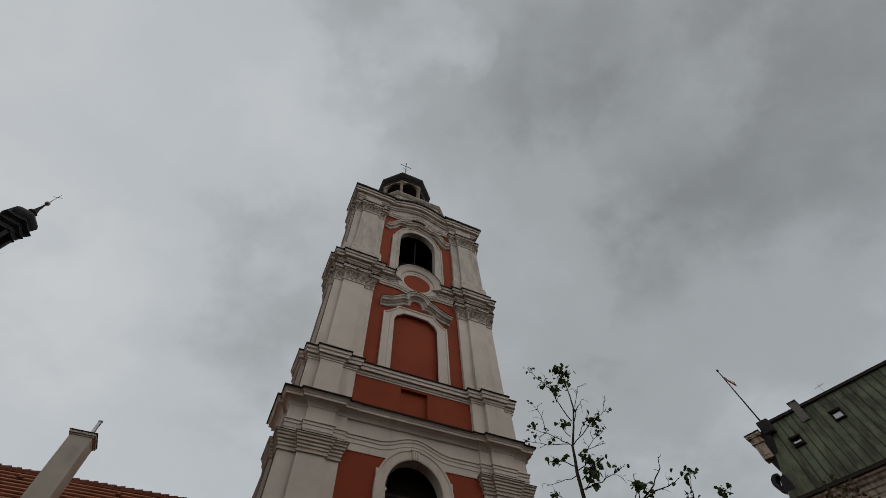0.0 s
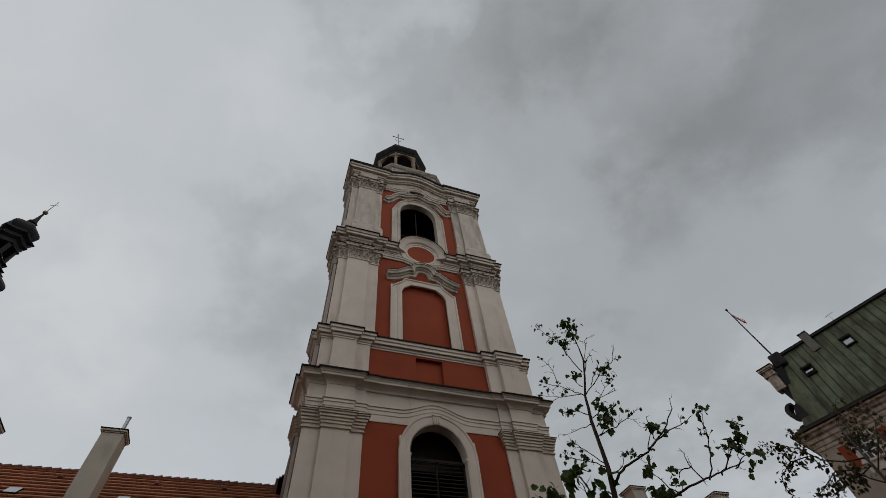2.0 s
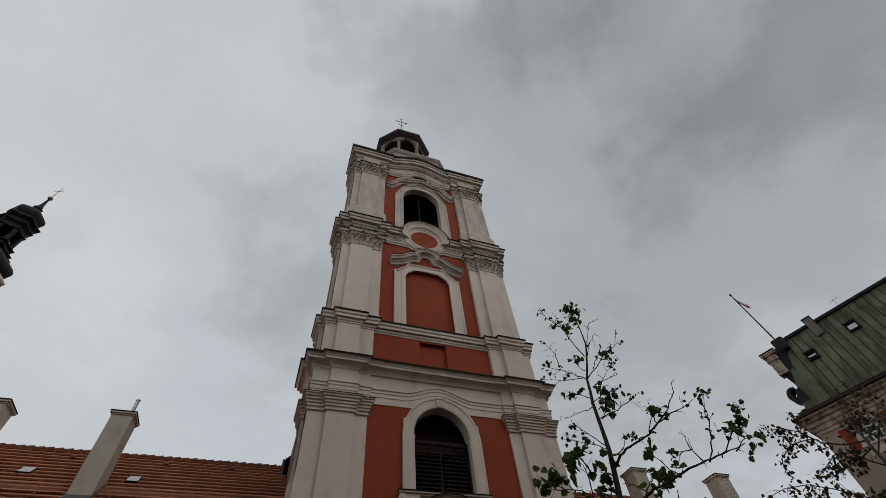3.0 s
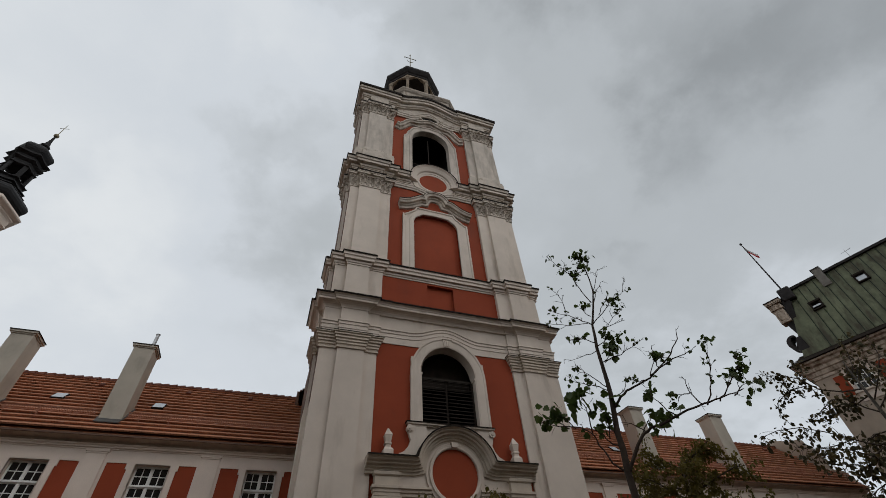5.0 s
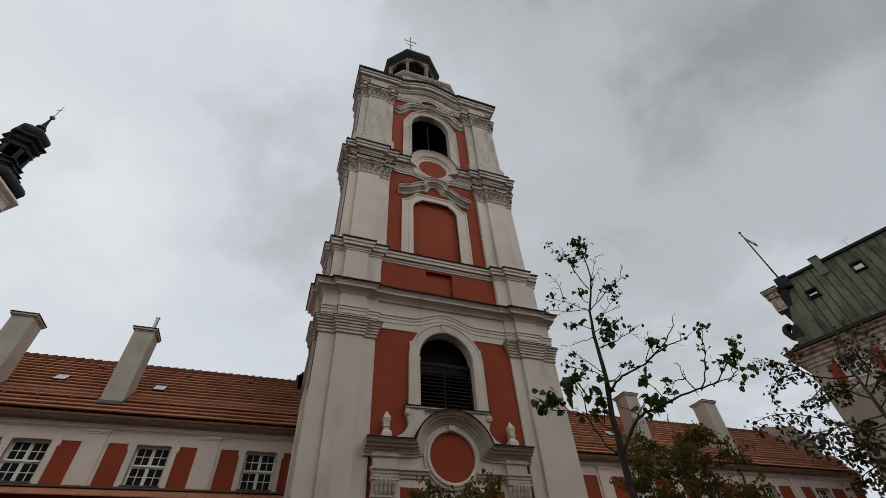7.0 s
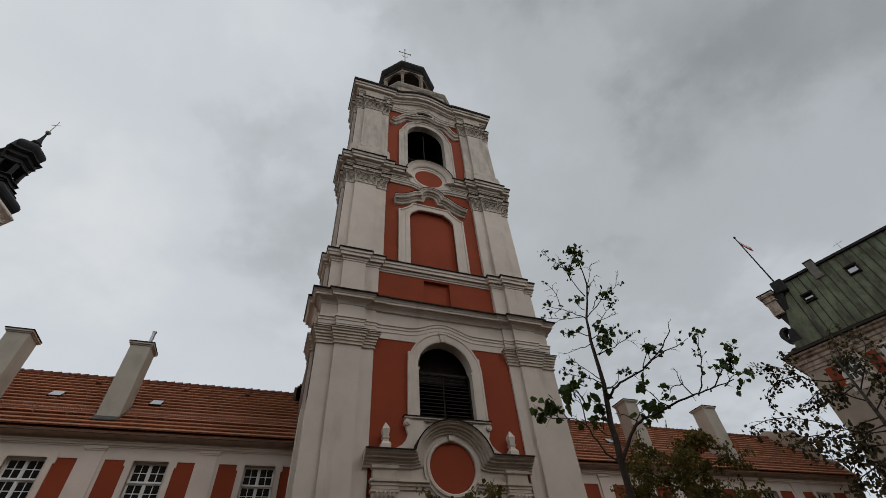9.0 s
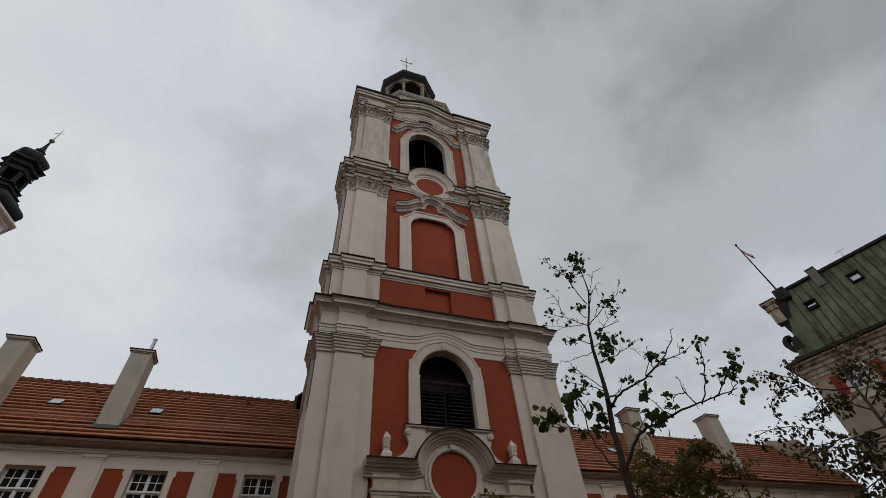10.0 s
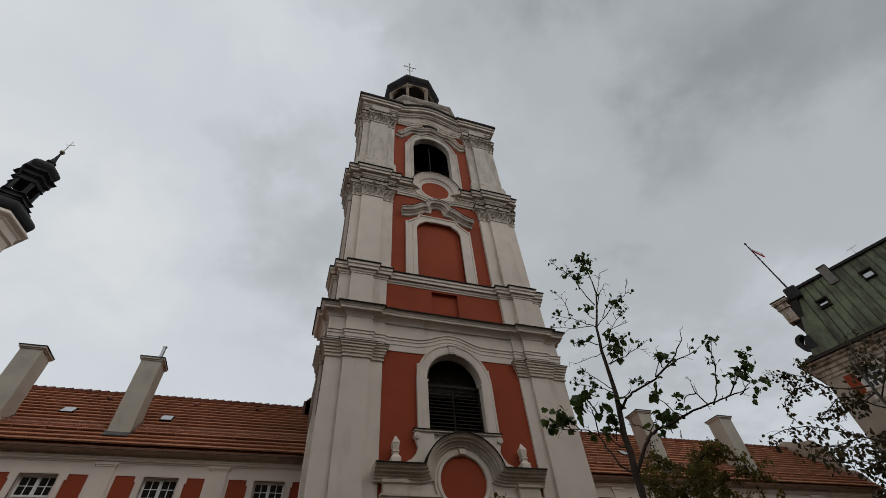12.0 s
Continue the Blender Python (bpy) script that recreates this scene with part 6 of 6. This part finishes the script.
def leafy_tree(name, label, at, seed, height, crown, fork, leaf, leaves_per, limbs, droop, mat, trunk_r=0.06, limb_r=0.016):
    """A tree whose limbs fan out into drooping sprays; its small leaves are one mesh."""
    rnd = random.Random(seed)
    tree = thing(name, label, "tree", Matrix.Translation(at))
    trunk_pts = [Vector((rnd.gauss(0, 0.02) * i, rnd.gauss(0, 0.02) * i, height * 0.92 * i / 6)) for i in range(7)]
    bm = bm_new()
    tube(bm, trunk_pts, [trunk_r * (1 - 0.13 * i) for i in range(7)], 8)
    part("trunk", bm, M_BARK, tree, smooth=True)
    twig = bm_new()
    spots = []
    for i in range(limbs):
        f = fork + (1 - fork) * (i + 0.5) / limbs
        a, _ = along(trunk_pts, min(f, 0.99))
        ang = i * 2.4 + rnd.uniform(-0.3, 0.3)
        reach = crown * (1.1 - 0.55 * (f - fork) / (1 - fork)) * rnd.uniform(0.75, 1.1)
        pts = grow(rnd, a, Vector((math.cos(ang), math.sin(ang), rnd.uniform(0.25, 0.7))), reach, droop, 0.10, 9)
        bm = bm_new()
        tube(bm, pts, [limb_r * (1 - 0.09 * k) + 0.003 for k in range(10)], 6)
        part("limb", bm, M_TWIG, tree, smooth=True)
        for k in range(int(10 * reach) + 4):
            p, d = along(pts, min(0.2 + 0.8 * rnd.random(), 0.999))
            t = grow(rnd, p, spread(rnd, d, rnd.uniform(25, 70)), rnd.uniform(0.25, 0.6) * crown * 0.55, droop * 1.3, 0.14, 5)
            tube(twig, t, [0.006, 0.005, 0.004, 0.0035, 0.003, 0.002], 4)
            spots += [along(t, q)[0] for q in (0.3, 0.5, 0.7, 0.85, 0.99)]
        spots += [along(pts, q)[0] for q in (0.8, 0.9, 0.99)]
    part("twig_growth", twig, M_TWIG, tree)["kind"] = "stuff"
    small_foliage(rnd, tree, spots, leaf, leaves_per, mat)
    return tree


def small_foliage(rnd, tree, spots, leaf, leaves_per, mat):
    verts, faces = [], []
    shape = [(0, 0, 0), (0.30, 0.25, 0.06), (0.38, 0.5, 0.09), (0.22, 0.8, 0.05), (0, 1.05, -0.05), (-0.22, 0.8, 0.05), (-0.38, 0.5, 0.09), (-0.30, 0.25, 0.06)]
    for p in spots:
        for _ in range(leaves_per):
            s = leaf * rnd.uniform(0.65, 1.25)
            m = leaf_pose(rnd, p + Vector((rnd.gauss(0, 0.045), rnd.gauss(0, 0.045), rnd.gauss(-0.02, 0.04))), s, 0.7)
            i = len(verts)
            verts += [tuple(m @ Vector(q)) for q in shape]
            faces += [(i, i + 1, i + 2, i + 3, i + 4), (i, i + 4, i + 5, i + 6, i + 7)]
    me = bpy.data.meshes.new("foliage")
    me.from_pydata(verts, [], faces)
    me.materials.append(mat)
    crown_ob = new("foliage", me)
    crown_ob.parent = tree
    tagged(crown_ob, "many small green leaves", kind="stuff")


def street_tree():
    """A slender tree whose thin limbs end in drooping sprays, with gaps between them."""
    rnd = random.Random(21)
    R, F = Vector((0.412, -0.911, 0)), Vector((0.911, 0.412, 0))  # across the crown, and into its depth
    tree = thing("street_tree", "overhanging tree with small leaves on drooping branches", "tree", Matrix.Translation((1.36, -10.92, 0)))
    bm = bm_new()
    tube(bm, [Vector((0.012 * math.sin(2.1 * k), 0.012 * math.cos(1.7 * k), 0.72 * k)) for k in range(7)], [0.06, 0.05, 0.043, 0.036, 0.028, 0.02, 0.008], 8)
    part("trunk", bm, M_BARK, tree, smooth=True)
    # limbs: thickness, twigs per metre, depth of the tip; then bends (across, up)
    long_sprays = [(0.014, 9, -0.2, ((0, 3.93), (-0.21, 3.96), (-0.41, 4.06), (-0.53, 4.25), (-0.69, 4.36), (-0.85, 4.4))),
                   (0.009, 8, -0.1, ((-0.51, 4.18), (-0.73, 4.19), (-0.93, 4.07), (-0.99, 3.87))),
                   (0.007, 8, 0, ((-0.47, 4.08), (-0.5, 4.28), (-0.51, 4.51))),
                   (0.013, 8, -0.3, ((0, 3.33), (-0.24, 3.29), (-0.4, 3.39), (-0.62, 3.55), (-0.84, 3.67), (-1.09, 3.7), (-1.32, 3.66))),
                   (0.008, 6, -0.2, ((-0.4, 3.43), (-0.64, 3.4), (-0.79, 3.41), (-1.02, 3.47))),
                   (0.011, 9, -0.5, ((0, 3.11), (-0.28, 3.13), (-0.51, 3.28), (-0.77, 3.35), (-0.79, 3.22)))]
    high_sprays = [(0.011, 6, -0.6, ((0, 2.97), (-0.32, 2.95), (-0.52, 3.09), (-0.75, 3.12))),
                   (0.013, 12, 0.2, ((0, 3.62), (-0.11, 3.73), (-0.22, 3.89), (-0.37, 3.96), (-0.56, 3.88), (-0.71, 3.82))),
                   (0.011, 10, 0.3, ((0, 3.84), (-0.18, 3.81), (-0.29, 3.9), (-0.47, 3.9))),
                   (0.01, 6, 0.4, ((-0.01, 4.11), (0.07, 4.28), (0.13, 4.52), (0.16, 4.71))),
                   (0.011, 8, 0.2, ((0, 3.75), (0.25, 4.07), (0.38, 4.29), (0.41, 4.49))),
                   (0.009, 6, 0.5, ((0, 3.99), (0.08, 4.24), (0.29, 4.47)))]
    boughs = [(0.012, 12, 0.4, ((0, 3.49), (0.21, 3.71), (0.46, 3.97))),
              (0.012, 14, -0.2, ((0, 3.26), (-0.19, 3.27), (-0.38, 3.16), (-0.53, 2.96))),
              (0.012, 14, 0.3, ((0, 3.42), (-0.19, 3.44), (-0.32, 3.42), (-0.44, 3.32))),
              (0.012, 14, -0.4, ((0, 3.04), (-0.27, 2.95), (-0.51, 2.84), (-0.63, 2.75))),
              (0.012, 12, -0.6, ((0, 2.97), (-0.21, 2.82), (-0.41, 2.64))),
              (0.012, 12, 0.3, ((0, 3.66), (0.2, 3.86), (0.4, 4.08))),
              (0.011, 10, 0.5, ((0, 4.2), (-0.02, 4.29), (0.02, 4.4))),
              (0.013, 12, 0.2, ((0, 3.18), (0.28, 3.2), (0.55, 3.3)))]
    twig = bm_new()
    spots = []
    for thick, dens, deep, bends in long_sprays + high_sprays + boughs:
        n = len(bends) - 1
        pts = [R * x + Vector((0, 0, z)) + F * deep * (i / n) for i, (x, z) in enumerate(bends)]
        bm = bm_new()
        tube(bm, pts, [0.6 * thick * (1 - 0.8 * i / n) + 0.002 for i in range(n + 1)], 6)
        part("limb", bm, M_TWIG, tree, smooth=True)
        length = sum((q - p).length for p, q in zip(pts, pts[1:]))
        for k in range(int(length * dens * 1.85) + 2):
            p, d = along(pts, min(0.25 + 0.75 * rnd.random(), 0.999))
            t = grow(rnd, p, spread(rnd, d, rnd.uniform(20, 65)), rnd.uniform(0.06, 0.2), 0.2, 0.15, 5)
            tube(twig, t, [0.004, 0.0035, 0.003, 0.0025, 0.002, 0.0018], 4)
            spots += [along(t, q)[0] for q in (0.45, 0.75, 0.99)]
        spots.append(pts[-1])
    part("twig_growth", twig, M_TWIG, tree, "thin drooping twigs")["kind"] = "stuff"
    small_foliage(rnd, tree, spots, 0.056, 2, M_LEAF2)


young_plane()
street_tree()
leafy_tree("small_tree", "low dense tree with olive green leaves", (1.96, -7.22, 0), 33, 4.7, 1.4, 0.4, 0.06, 7, 24, 0.02, M_LEAF3, 0.05)
leafy_tree("garden_tree", "low young tree with spreading leafy sprays", (-2.1, -5.75, 0), 47, 4.12, 1.3, 0.75, 0.09, 3, 10, 0.05, M_LEAF3, 0.045)
